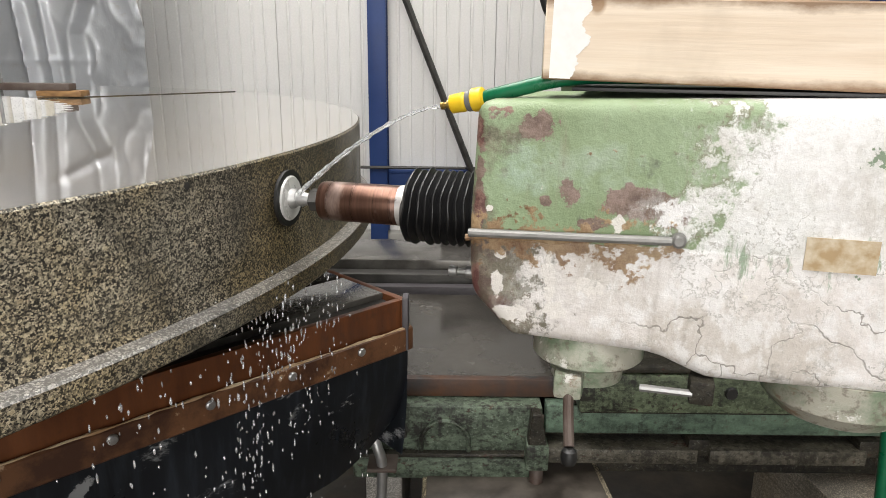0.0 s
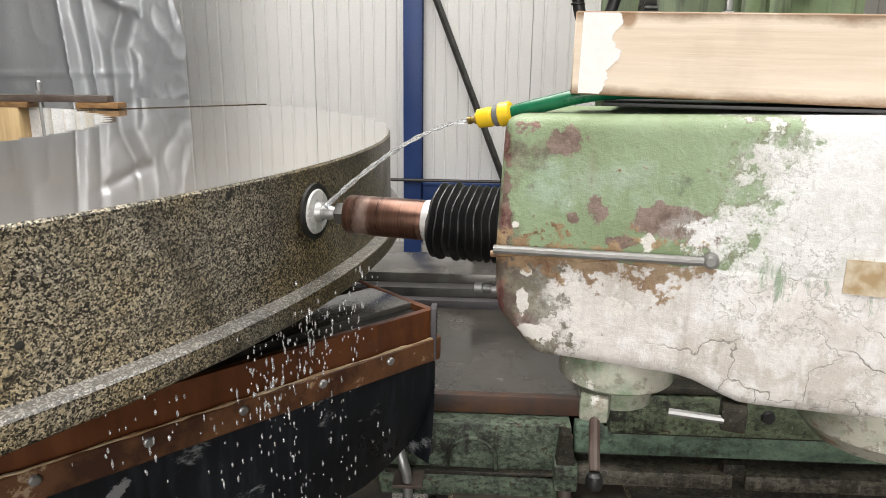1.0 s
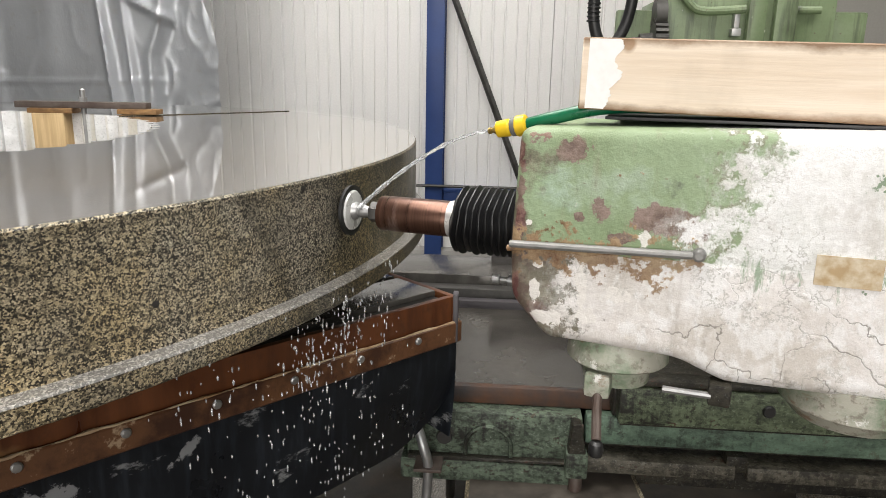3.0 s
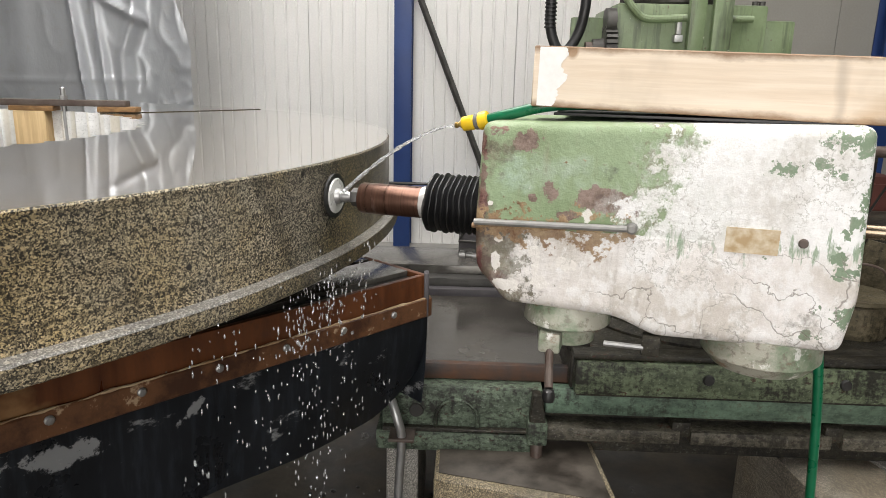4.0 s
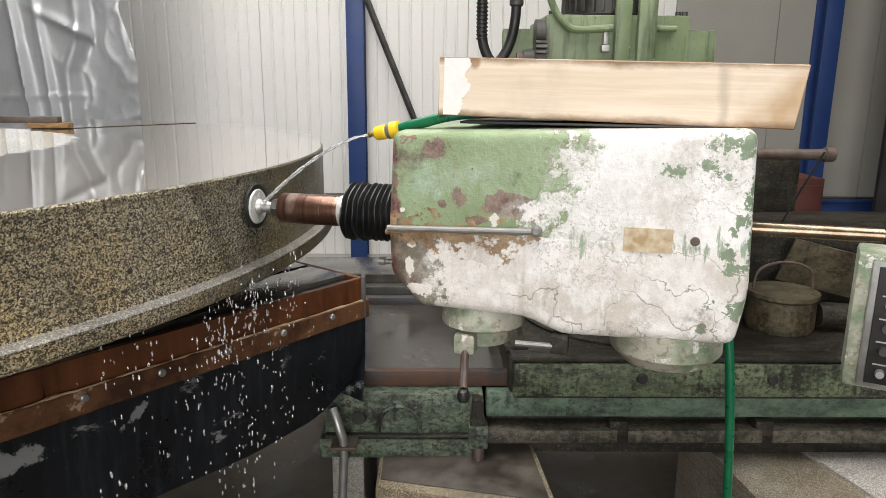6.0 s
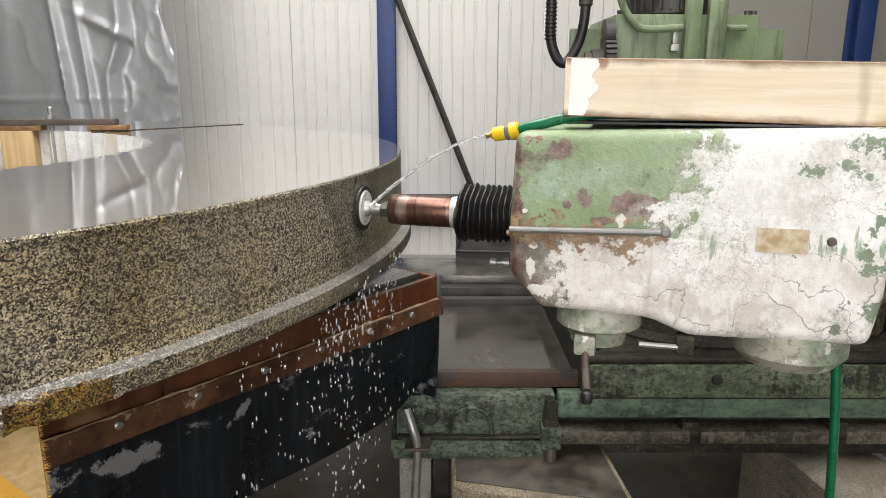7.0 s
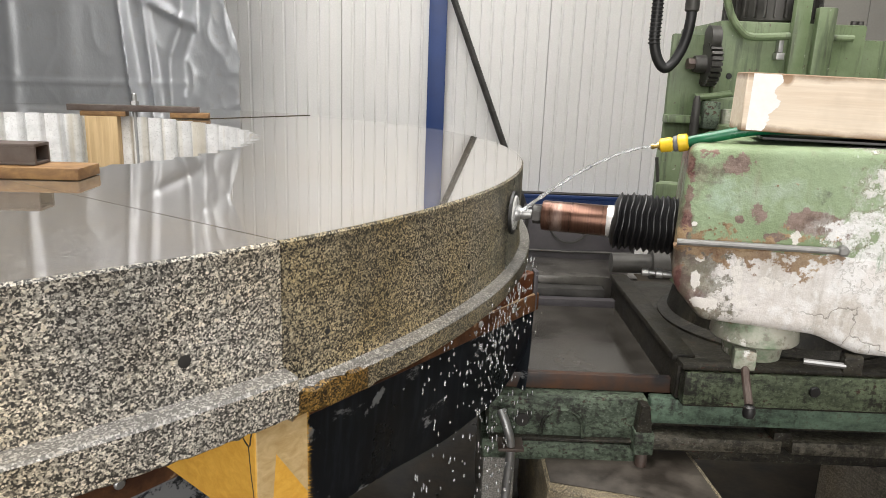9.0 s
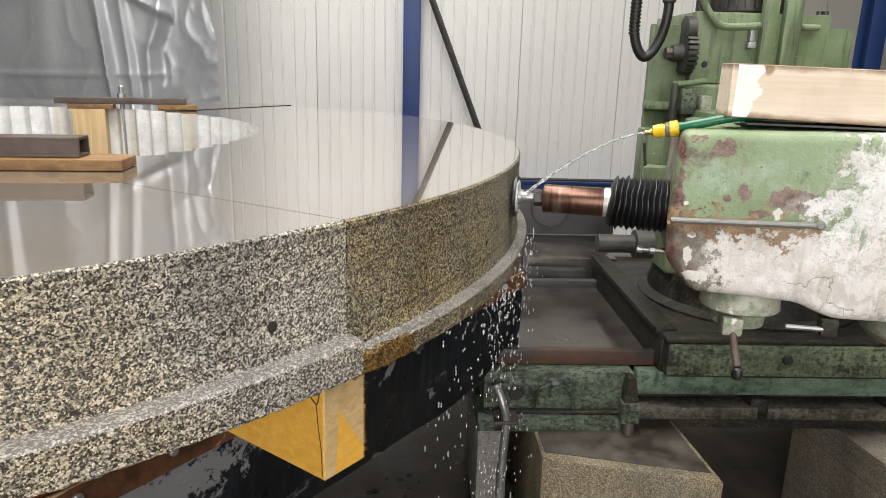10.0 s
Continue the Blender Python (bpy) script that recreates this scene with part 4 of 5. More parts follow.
def clamp_far():
    c = turning(thing("clamp_bar", "rusty flat steel clamp bar with a threaded bolt over the hole", "clamp"))
    ax_, ay_ = local(-2.094, 2.670, 9.0)
    bx_, by_ = local(-1.570, 2.785, 9.0)
    a = math.degrees(math.atan2(by_ - ay_, bx_ - ax_))
    ln = math.hypot(bx_ - ax_, by_ - ay_)
    m = pose(ax_, ay_, 0, 0, 0, a)
    part("bar", moved(box(0, ln, -0.03, 0.03, TOP + 0.026, TOP + 0.052, 0.003), m), STEEL_RUSTY, c)
    part("bolt", moved(turned([(1.05, 0.011), (TOP + 0.10, 0.011), (TOP + 0.105, 0.007)], "z", (ln * 0.5, -0.0, 0), 12), m), STEEL, c)
    part("nut", moved(turned([(TOP + 0.053, 0.018), (TOP + 0.070, 0.018)], "z", (ln * 0.5, 0, 0), 6), m), STEEL, c)
    w = turning(thing("packing_wedge", "stained wooden packing piece under the clamp bar", "wood packing", "packing pieces"))
    part("block", moved(box(ln * 0.10, ln * 0.44, -0.04, 0.04, TOP + 0.005, TOP + 0.0255, 0.002), m), WEDGE_WOOD, w)
    w = turning(thing("packing_wedge", "stained wooden packing piece under the clamp bar", "wood packing", "packing pieces"))
    part("block", moved(box(ln * 0.78, ln * 1.08, -0.04, 0.04, TOP + 0.0045, TOP + 0.0255, 0.002), m), WEDGE_WOOD, w)
    w = turning(thing("upright_timber", "upright pale timber block inside the stone ring", "wooden block"))
    px_, py_ = local(-1.997, 2.700, 9.0)
    part("block", moved(box(-0.03, 0.10, -0.05, 0.05, 1.037, TOP + 0.0045, 0.003), pose(px_, py_, 0, 0, 0, a)), BLOCK_WOOD, w)
    # dark plate gives the shaded recess behind the clamp bolt
    w = turning(thing("recess_shade_plate", "dark plate standing in for the shaded recess behind the bolt", "steel plate"))
    part("plate", moved(box(ln * 0.36, ln * 0.60, 0.035, 0.045, 1.037, TOP - 0.006, 0.002), m), STEEL_DARK, w)


def clamp_near():
    ex, ey = local(-1.228, 1.015, 10.0)
    sx, sy = local(-2.3, 0.915, 10.0)
    a = math.degrees(math.atan2(ey - sy, ex - sx))
    m = pose(ex, ey, 0, 0, 0, a)
    w = turning(thing("packing_board", "brown wooden board lying on the polished granite", "board"))
    part("board", moved(box(-1.0, 0.09, -0.055, 0.045, TOP + 0.001, TOP + 0.024, 0.003), m), WEDGE_WOOD, w)
    c = turning(thing("channel_bar", "rusty hollow steel section lying on a board", "steel section"))
    z0, z1 = TOP + 0.025, TOP + 0.066
    part("top_wall", moved(box(-1.0, 0.0, -0.03, 0.03, z1 - 0.006, z1, 0.001), m), STEEL_RUSTY, c)
    part("bottom_wall", moved(box(-1.0, 0.0, -0.03, 0.03, z0, z0 + 0.006, 0.001), m), STEEL_RUSTY, c)
    part("side_wall", moved(box(-1.0, 0.0, -0.03, -0.024, z0 + 0.006, z1 - 0.006, 0.0), m), STEEL_RUSTY, c)
    part("side_wall", moved(box(-1.0, 0.0, 0.024, 0.03, z0 + 0.006, z1 - 0.006, 0.0), m), STEEL_RUSTY, c)


clamp_far()
clamp_near()

# ---- milling head: x runs along the spindle away from the stone, z is height ----
AXIS = pose(-0.277, 1.256, 0, 0, 0, -15.2)
AZ = 1.394


def milling_head():
    hd = thing("milling_head", "chipped green and white painted cast iron milling head", "milling head", m=AXIS)
    body = prism([(0.358, 1.385), (0.368, 1.582), (1.045, 1.600), (1.058, 1.30), (1.042, 1.196), (0.72, 1.186), (0.645, 1.216), (0.425, 1.220), (0.362, 1.29)], -0.140, 0.15, 0.026, 5)
    part("housing", body, HEAD_PAINT, hd)
    lip = [(0.356 + 0.026 * k, -0.140 - 0.002 * (k % 3), 1.376 + 0.0016 * ((k * 7) % 5) + 0.0006 * k) for k in range(13)]
    part("joint_lip", tube(lip, lambda u: 0.0055 - 0.003 * u, 8, 3), HEAD_PAINT, hd, "rusted flaking joint line")
    # thin black plate that makes the shaded gap below the timber
    part("beam_gap_shade", box(0.50, 1.03, -0.105, 0.13, 1.5965, 1.6015, 0.001), RUBBER, hd, "black plate for the shade in the gap under the beam")
    rod = part("lock_rod", tube([(0.362, -0.148, 1.386), (0.655, -0.150, 1.396)], 0.0065, 10, 1), DULL, hd, "grey steel rod in a groove")
    part("rod_end", turned([(-0.010, 0.006), (-0.007, 0.010), (0.004, 0.011), (0.006, 0.008)], "y", (0.664, -0.147, 1.397), 16), DULL, rod)
    part("plug", turned([(-0.005, 0.0065), (-0.001, 0.0085), (0.003, 0.0085)], "y", (0.955, -0.142, 1.394), 14), STEEL_RUSTY, hd)
    part("tape", box(0.827, 0.916, -0.1425, -0.1408, 1.368, 1.414, 0.0), TAPE, hd, "brown strip of old adhesive tape")
    part("swivel_flange", turned([(1.222, 0.080), (1.20, 0.088), (1.178, 0.090), (1.174, 0.086), (1.170, 0.062), (1.135, 0.058), (1.128, 0.02)], "z", (0.545, -0.05, 0), 36), SWIVEL_PAINT, hd, "round flange under the head")
    part("motor_drum", turned([(1.20, 0.112), (1.150, 0.112), (1.125, 0.090), (1.120, 0.03)], "z", (0.925, -0.03, 0), 40), SWIVEL_PAINT, hd, "green round drum under the head")
    lever = part("lever", tube([(0.523, -0.118, 1.150), (0.527, -0.150, 1.112), (0.534, -0.186, 1.072)], 0.0085, 10, 4), STEEL_RUSTY, hd, "steel clamping lever")
    part("boss", box(0.500, 0.545, -0.140, -0.06, 1.125, 1.168, 0.008), SWIVEL_PAINT, lever)
    part("knob", turned([(1.044, 0.004), (1.047, 0.011), (1.058, 0.0135), (1.069, 0.011), (1.073, 0.006)], "z", (0.535, -0.190, 0), 14), BLACK, lever)
    part("latch", tube([(0.63, -0.14, 1.163), (0.705, -0.145, 1.166)], 0.006, 8, 1), STEEL, hd, "short pale latch handle")
    part("latch_block", box(0.70, 0.735, -0.15, -0.11, 1.15, 1.188, 0.005), BED_DARK, hd)
    stud = part("stud", turned([(0.300, 0.004), (0.302, 0.009), (0.315, 0.009), (0.317, 0.006), (0.330, 0.006), (0.332, 0.011), (0.345, 0.011), (0.347, 0.008), (0.37, 0.008)], "x", (0, -0.03, 1.285), 12), STEEL, hd, "threaded steel stud")
    part("rear_shaft", turned([(1.04, 0.03), (1.06, 0.03), (1.062, 0.0145), (1.305, 0.0145), (1.307, 0.010), (1.335, 0.010)], "x", (0, 0.0, 1.398), 20), BROWN_STEEL, hd, "dark steel draw shaft")
    part("rear_arm", box(0.45, 1.0, 0.15, 0.75, 1.22, 1.56, 0.02), COLUMN_PAINT, hd)
    part("oil_cup", box(0.316, 0.46, 0.33, 0.39, 1.36, 1.440, 0.010), COLUMN_PAINT, hd)
    part("dip_stick", tube([(0.322, 0.358, 1.435), (0.312, 0.355, 1.505)], 0.0045, 8, 1), STEEL_DARK, hd)
    # rubber bellows
    prof = [(0.222, 0.040)]
    for k in range(11):
        s = 0.228 + 0.0128 * k
        prof += [(s, 0.054 + 0.0003 * k), (s + 0.0055, 0.0635), (s + 0.0075, 0.0635)]
    prof += [(0.372, 0.055)]
    bm = turned(prof, "x", (0.003, -0.032, 1.396), 40)
    for v in bm.verts:
        k = v.co.x * 70
        v.co.x += 0.10 * (v.co.z - 1.396) * (0.372 - v.co.x) / 0.15
        v.co.z += 0.004 * noise.noise(Vector((k, 1, 0)))
        v.co.y += 0.004 * noise.noise(Vector((k, 5, 0)))
        if 0.226 < v.co.x < 0.365:
            v.co.x += 0.0042 * noise.noise(Vector((v.co.y * 26, v.co.z * 26, v.co.x * 9)))
    part("bellows", bm, RUBBER, hd, "black ribbed rubber bellows")
    return hd


BROWN_STEEL = simple("brown_bright_steel", (0.20, 0.15, 0.10), (0.34, 0.28, 0.21), 20, (0.15, 0.3), 0.9, 0.05)
TAPE = simple("old_tape", (0.42, 0.29, 0.14), (0.66, 0.58, 0.44), 55, (0.4, 0.5))
DULL = simple("dull_grey_metal", (0.20, 0.20, 0.19), (0.32, 0.31, 0.30), 25, (0.4, 0.6), 0.25, 0.2)
milling_head()
SPIN = []
WORN = simple("worn_bright_steel", (0.72, 0.70, 0.68), (0.82, 0.80, 0.78), 40, (0.25, 0.4), 0.55, 0.1)


def spindle():
    """The turning spindle: origin on its axis."""
    m = AXIS @ pose(0.018, -0.032, AZ)
    sp = thing("spindle", "copper brown turning spindle sleeve with a grinding disc", "spindle", m=m)
    part("sleeve", turned([(0.050, 0.022), (0.052, 0.033), (0.056, 0.0345), (0.198, 0.0345), (0.2, 0.034)], "x", (0, 0, 0), 36), COPPER, sp)
    part("collar", turned([(0.196, 0.0348), (0.199, 0.0355), (0.226, 0.0355)], "x", (0, 0, 0), 36), WORN, sp, "bright worn steel collar")
    part("nose", turned([(0.028, 0.016), (0.030, 0.021), (0.046, 0.021), (0.0505, 0.018)], "x", (0, 0, 0), 6), STEEL_DARK, sp)
    part("arbor", turned([(0.004, 0.012), (0.012, 0.014), (0.02, 0.011), (0.029, 0.011)], "x", (0, 0, 0), 20), STEEL, sp)
    part("arbor_stub", turned([(-0.012, 0.014), (0.005, 0.013)], "x", (0, 0, 0), 20), STEEL, sp)
    disc = part("grinding_disc", turned([(-0.017, 0.030), (-0.017, 0.0395), (-0.012, 0.0405), (-0.009, 0.038), (-0.0085, 0.030), (-0.0085, 0.008)], "x", (0, 0, 0), 48), DISC, sp, "wet pale grinding disc")
    # black ring draws the shadow of the groove around the disc
    part("groove_shadow", turned([(-0.0185, 0.039), (-0.0185, 0.0505), (-0.0125, 0.0505), (-0.0125, 0.039)], "x", (0, 0, 0), 48, True), BLACK, disc)
    part("flange_nut", turned([(-0.0085, 0.019), (-0.003, 0.018), (0.002, 0.015)], "x", (0, 0, 0), 24), STEEL, disc)
    SPIN.append((sp, m))


DISC = simple("disc_face", (0.62, 0.62, 0.60), (0.74, 0.74, 0.72), 30, (0.2, 0.4), 0.2)
spindle()


def timber_on_head():
    bm = box(0.455, 1.110, -0.108, -0.005, 0.0, 0.112, 0.002, 1)
    for v in bm.verts:
        if v.co.x > 1.0:
            v.co.x += 0.012 * (v.co.z - 0.056) / 0.112 + 0.003
        else:
            v.co.x -= 0.010 * (v.co.y + 0.1) / 0.1
    b = thing("timber_beam", "planed pale spruce beam with a white painted end", "wooden beam", m=AXIS @ pose(0, 0, 1.622, 0, 1.25, 0))
    part("timber", bm, BEAM_WOOD, b)
    # white paint over the end of the face, with a ragged edge
    n = 90
    edge = []
    for k in range(n + 1):
        z = 0.002 + 0.108 * k / n
        wave = 0.010 * noise.noise(Vector((z * 45, 2, 5))) + 0.004 * noise.noise(Vector((z * 190, 1, 3))) + 0.002 * noise.noise(Vector((z * 600, 4, 3)))
        edge.append((0.514 + wave - 0.045 * max(0, 0.4 - k / n), z))
    bm = prism([(0.4665, 0.002)] + edge + [(0.4665, 0.110)], -0.1092, -0.1082)
    part("paint", bm, WHITE_PLASTIC, b, "white paint patch", smooth=None)


timber_on_head()


def hose_and_nozzle():
    hs = thing("water_hose", "green garden hose with a yellow quick coupling and brass nozzle", "hose", m=AXIS)
    # nozzle tip in head space
    inv = AXIS.inverted()
    tip = inv @ Vector((-0.011, 1.119, 1.566))
    d = Vector((0.088, -0.010, 0.018)).normalized()
    rot = d.to_track_quat("X", "Z").to_matrix().to_4x4()
    m = Matrix.Translation(tip) @ rot
    part("nozzle", moved(turned([(0, 0.004), (0.001, 0.006), (0.006, 0.006), (0.007, 0.0045), (0.012, 0.0045), (0.013, 0.008), (0.018, 0.008)], "x", (0, 0, 0), 14), m), BRASS, hs, "brass nozzle")
    cp = part("coupling", moved(turned([(0.017, 0.010), (0.019, 0.0145), (0.040, 0.0155), (0.043, 0.013), (0.046, 0.013)], "x", (0, 0, 0), 20), m), YELLOW, hs, "yellow plastic quick coupling")
    part("ring", moved(turned([(0.045, 0.0150), (0.047, 0.0165), (0.053, 0.0165), (0.055, 0.0150)], "x", (0, 0, 0), 20), m), GREY_PLASTIC, cp)
    nut = part("clamp_nut", moved(turned([(0.054, 0.0165), (0.056, 0.0185), (0.072, 0.0180), (0.075, 0.013)], "x", (0, 0, 0), 12), m), YELLOW, hs)
    e = tip + d * 0.072
    line = [e, e + d * 0.05 + Vector((0, 0, 0.004)), (0.50, -0.075, 1.614), (0.62, -0.03, 1.616), (0.85, 0.05, 1.612), (0.97, 0.15, 1.606), (1.02, 0.225, 1.50), (1.05, 0.245, 1.30), (1.10, 0.24, 1.0), (1.128, 0.24, 0.6), (1.145, 0.24, 0.1), (1.16, 0.26, FLOOR + 0.012), (1.5, 0.3, FLOOR + 0.012)]
    part("tube", tube(line, 0.0112, 14, 10), HOSE_GREEN, hs)
    # jet of water
    jet = thing("water_jet", "clear arc of cooling water falling onto the disc", "water", m=AXIS)
    end = Vector((0.030, -0.044, 1.407))
    pts = []
    for k in range(13):
        u = k / 12
        p = tip.lerp(end, u)
        p.z = tip.z - (tip.z - end.z) * u ** 1.5
        pts.append(p)
    part("stream", tube(pts, lambda u: 0.0027 + 0.0011 * math.sin(61 * u) * math.sin(23 * u) + 0.0018 * u, 8, 8), WATER, jet)
    return [AXIS @ p for p in pts]


JET = hose_and_nozzle()

# ---- machine bed, saddle, column ----
def machine_bed():
    bed = thing("machine_bed", "oily green cast iron machine bed with black grime", "machine bed", m=pose(0, 0, 0.022))
    # left end casting with its arch and hole
    part("end_casting", merged(box(-0.265, 0.31, 1.955, 2.9, 0.40, 0.567, 0.012), box(-0.285, 0.30, 1.94, 2.9, 0.322, 0.398, 0.008)), BED_PAINT, bed, "green end casting")
    arch = [(0.005 + 0.075 * math.cos(a), 1.952, 0.445 + 0.075 * math.sin(a)) for a in (math.pi * k / 12 for k in range(13))]
    part("arch_rib", tube([(0.08, 1.952, 0.40)] + arch + [(-0.07, 1.952, 0.40)], 0.008, 8, 2), BED_PAINT, bed)
    part("bore", turned([(-0.002, 0.024), (0.004, 0.027), (0.01, 0.027)], "y", (-0.141, 1.951, 0.474), 24), PIT, bed, "black round bore")
    lip = prism([(-0.26, 0.40), (0.30, 0.408), (0.30, 0.42), (0.1, 0.416), (-0.26, 0.418)], 1.93, 1.97, 0.003, 1)
    part("ledge", lip, BED_DARK, bed)
    # long bed
    part("way", box(0.32, 3.4, 1.965, 2.016, 0.474, 0.572, 0.01), WAY_PAINT, bed, "long green bed face")
    # near-black filling makes the shaded hollow behind the bed face
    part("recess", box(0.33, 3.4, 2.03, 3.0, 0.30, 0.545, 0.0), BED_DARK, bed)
    for x0, x1 in ((0.32, 0.80), (0.835, 1.33), (1.365, 2.1), (2.14, 3.4)):
        part("foot_rail", box(x0, x1, 1.935, 2.05, 0.385, 0.437, 0.010), RAIL_PAINT, bed, "oily foot rail")
    for x in (0.80, 1.335, 2.105):
        part("bolt_lug", box(x - 0.03, x + 0.035, 1.945, 2.06, 0.41, 0.468, 0.006), BED_DARK, bed)
    clamp = part("clamp_block", box(0.255, 0.325, 1.89, 1.955, 0.385, 0.470, 0.008), BED_PAINT, bed)
    part("clamp_screw", turned([(0.27, 0.022), (0.40, 0.022), (0.41, 0.016), (0.56, 0.016), (0.565, 0.010)], "z", (0.292, 1.92, 0), 14), STEEL_RUSTY, clamp)
    part("clamp_arm", prism([(0.26, 0.46), (0.32, 0.46), (0.30, 0.57), (0.27, 0.575)], 1.90, 1.95, 0.004, 1), BED_DARK, clamp)


machine_bed()


RUST_LIP = simple("rusty_edge", (0.030, 0.028, 0.029), (0.115, 0.045, 0.016), 7, (0.4, 0.65), 0.1, 0.3)


def slurry_tray():
    tr = thing("slurry_tray", "rusty steel tray filled with grey stone slurry", "tray", m=pose(0, 0, 0.02))
    part("front_lip", box(-0.6, 0.405, 2.02, 2.05, 0.572, 0.632, 0.003), RUST_LIP, tr, "rusty front edge")
    part("back_lip", box(-0.6, 0.405, 2.95, 3.0, 0.572, 0.625, 0.003), GUARD_GREY, tr)
    part("slurry", box(-0.6, 0.40, 2.051, 2.949, 0.560, 0.590, 0.0), SLUDGE, tr, "wet grey slurry")
    part("rail", box(-0.6, 0.36, 3.02, 3.10, 0.56, 0.66, 0.004), STEEL_DARK, tr)
    part("back_sill", box(-0.6, 0.55, 3.12, 3.5, 0.50, 0.70, 0.01), SLUDGE_STEEL, tr)
    gd = thing("splash_guard", "grey enamelled sheet metal guard with a round port", "guard")
    part("sheet", box(-0.02, 0.62, 3.50, 3.52, 0.55, 1.02, 0.006), GUARD_GREY, gd)
    part("port_ring", turned([(0, 0.105), (-0.012, 0.107), (-0.012, 0.115), (0, 0.117)], "y", (0.24, 3.497, 0.92), 32, True), STEEL_DARK, gd)
    part("rim", tube([(0.0, 3.492, 1.0), (0.0, 3.492, 0.80), (0.03, 3.492, 0.76), (0.60, 3.492, 0.76)], 0.008, 8, 3), STEEL_DARK, gd)


slurry_tray()


def saddle():
    sd = thing("machine_saddle", "oily green machine saddle on the bed ways", "machine saddle")
    part("apron", box(0.408, 2.6, 1.90, 1.96, 0.604, 0.728, 0.012), SADDLE_PAINT, sd, "chipped green saddle front")
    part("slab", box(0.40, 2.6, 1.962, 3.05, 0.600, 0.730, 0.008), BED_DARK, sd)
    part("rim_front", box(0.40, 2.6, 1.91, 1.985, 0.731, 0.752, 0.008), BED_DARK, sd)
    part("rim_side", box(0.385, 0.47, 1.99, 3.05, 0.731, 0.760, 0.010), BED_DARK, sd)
    for x in (0.86, 1.32, 1.9):
        part("cap_screw", turned([(-0.006, 0.017), (0.0, 0.02), (0.004, 0.02)], "y", (x, 1.896, 0.675), 16), BLACK, sd)
    part("wiper_strip", box(0.42, 2.6, 1.925, 1.96, 0.590, 0.603, 0.001), BED_DARK, sd)
    return sd


saddle()


def column():
    co = thing("machine_column", "green painted machine column with a gearbox and motor", "machine column")
    part("base_ring", turned([(0.684, 0.46), (0.74, 0.46), (0.76, 0.42), (0.86, 0.40), (0.88, 0.30)], "z", (0.95, 2.5, 0), 56), BED_DARK, co, "oily round swivel base")
    part("trunk", box(0.53, 1.25, 2.36, 2.80, 0.86, 1.66, 0.03, 3), COLUMN_PAINT, co)
    part("side_plate", box(0.385, 0.545, 2.40, 2.43, 1.42, 1.885, 0.010), COLUMN_PAINT, co, "green side plate")
    part("bracket", box(0.375, 0.53, 2.33, 2.40, 1.555, 1.585, 0.006), COLUMN_PAINT, co)
    part("bracket", box(0.37, 0.53, 2.33, 2.42, 1.22, 1.48, 0.012), COLUMN_PAINT, co)
    box_ = part("gearbox", box(0.545, 1.09, 2.37, 2.85, 1.66, 1.935, 0.012), COLUMN_PAINT, co, "green gearbox housing")
    part("lid_bar", box(0.80, 0.86, 2.335, 2.369, 1.70, 2.02, 0.008), COLUMN_PAINT, box_)
    part("lid_bar", box(0.885, 0.955, 2.335, 2.369, 1.70, 1.99, 0.008), COLUMN_PAINT, box_)
    part("side_box", box(1.092, 1.205, 2.40, 2.75, 1.70, 1.885, 0.010), COLUMN_PAINT, co)
    part("grip", tube([(0.955, 2.35, 1.885), (1.03, 2.35, 1.885)], 0.012, 10, 1), COLUMN_PAINT, box_)
    for x in (0.57, 1.05, 1.075):
        part("screw", turned([(1.936, 0.012), (1.95, 0.012)], "z", (x, 2.40, 0), 8), STEEL_DARK, box_)
    gear = []
    for k in range(24):
        gear.append(moved(box(0.50, 0.54, -0.006, 0.006, 0.066, 0.081, 0.0), pose(0, 2.36, 1.775, 15 * k)))
    part("gear", merged(turned([(0.46, 0.030), (0.50, 0.034), (0.502, 0.068), (0.538, 0.068)], "x", (0, 2.36, 1.775), 28), *gear), STEEL_DARK, co, "dark steel gear wheel")
    part("gear_nut", turned([(0.435, 0.022), (0.46, 0.022)], "x", (0, 2.36, 1.775), 6), STEEL_RUSTY, co)
    part("oil_pipe", tube([(0.79, 2.34, 1.885), (0.66, 2.34, 1.878), (0.61, 2.34, 1.90), (0.56, 2.34, 1.97), (0.53, 2.34, 2.10), (0.53, 2.40, 2.4)], 0.014, 10, 6), COLUMN_PAINT, co, "bent green oil pipe")
    part("motor", turned([(1.936, 0.15), (1.95, 0.165), (2.45, 0.165), (2.50, 0.12)], "z", (0.83, 2.62, 0), 32), STEEL_DARK, co, "dark finned motor")
    fins = [moved(box(0.163, 0.185, -0.004, 0.004, 1.96, 2.42, 0), pose(0.83, 2.62, 0, 0, 0, 12 * k)) for k in range(30)]
    part("fins", merged(*fins), STEEL_DARK, co)
    part("conduit", tube([(0.305, 2.36, 2.6), (0.303, 2.36, 2.0), (0.308, 2.36, 1.83), (0.355, 2.36, 1.755), (0.41, 2.36, 1.83), (0.43, 2.36, 1.97), (0.42, 2.44, 2.15), (0.60, 2.5, 2.35), (0.72, 2.6, 2.38)], 0.019, 12, 8), RUBBER, co, "black ribbed cable conduit")
    for k in range(26):
        z = 1.84 + 0.014 * k
        part("conduit_ring", turned([(z, 0.018), (z + 0.002, 0.0225), (z + 0.006, 0.0225), (z + 0.008, 0.018)], "z", (0.3035, 2.36, 0), 14, True), BLACK, co)
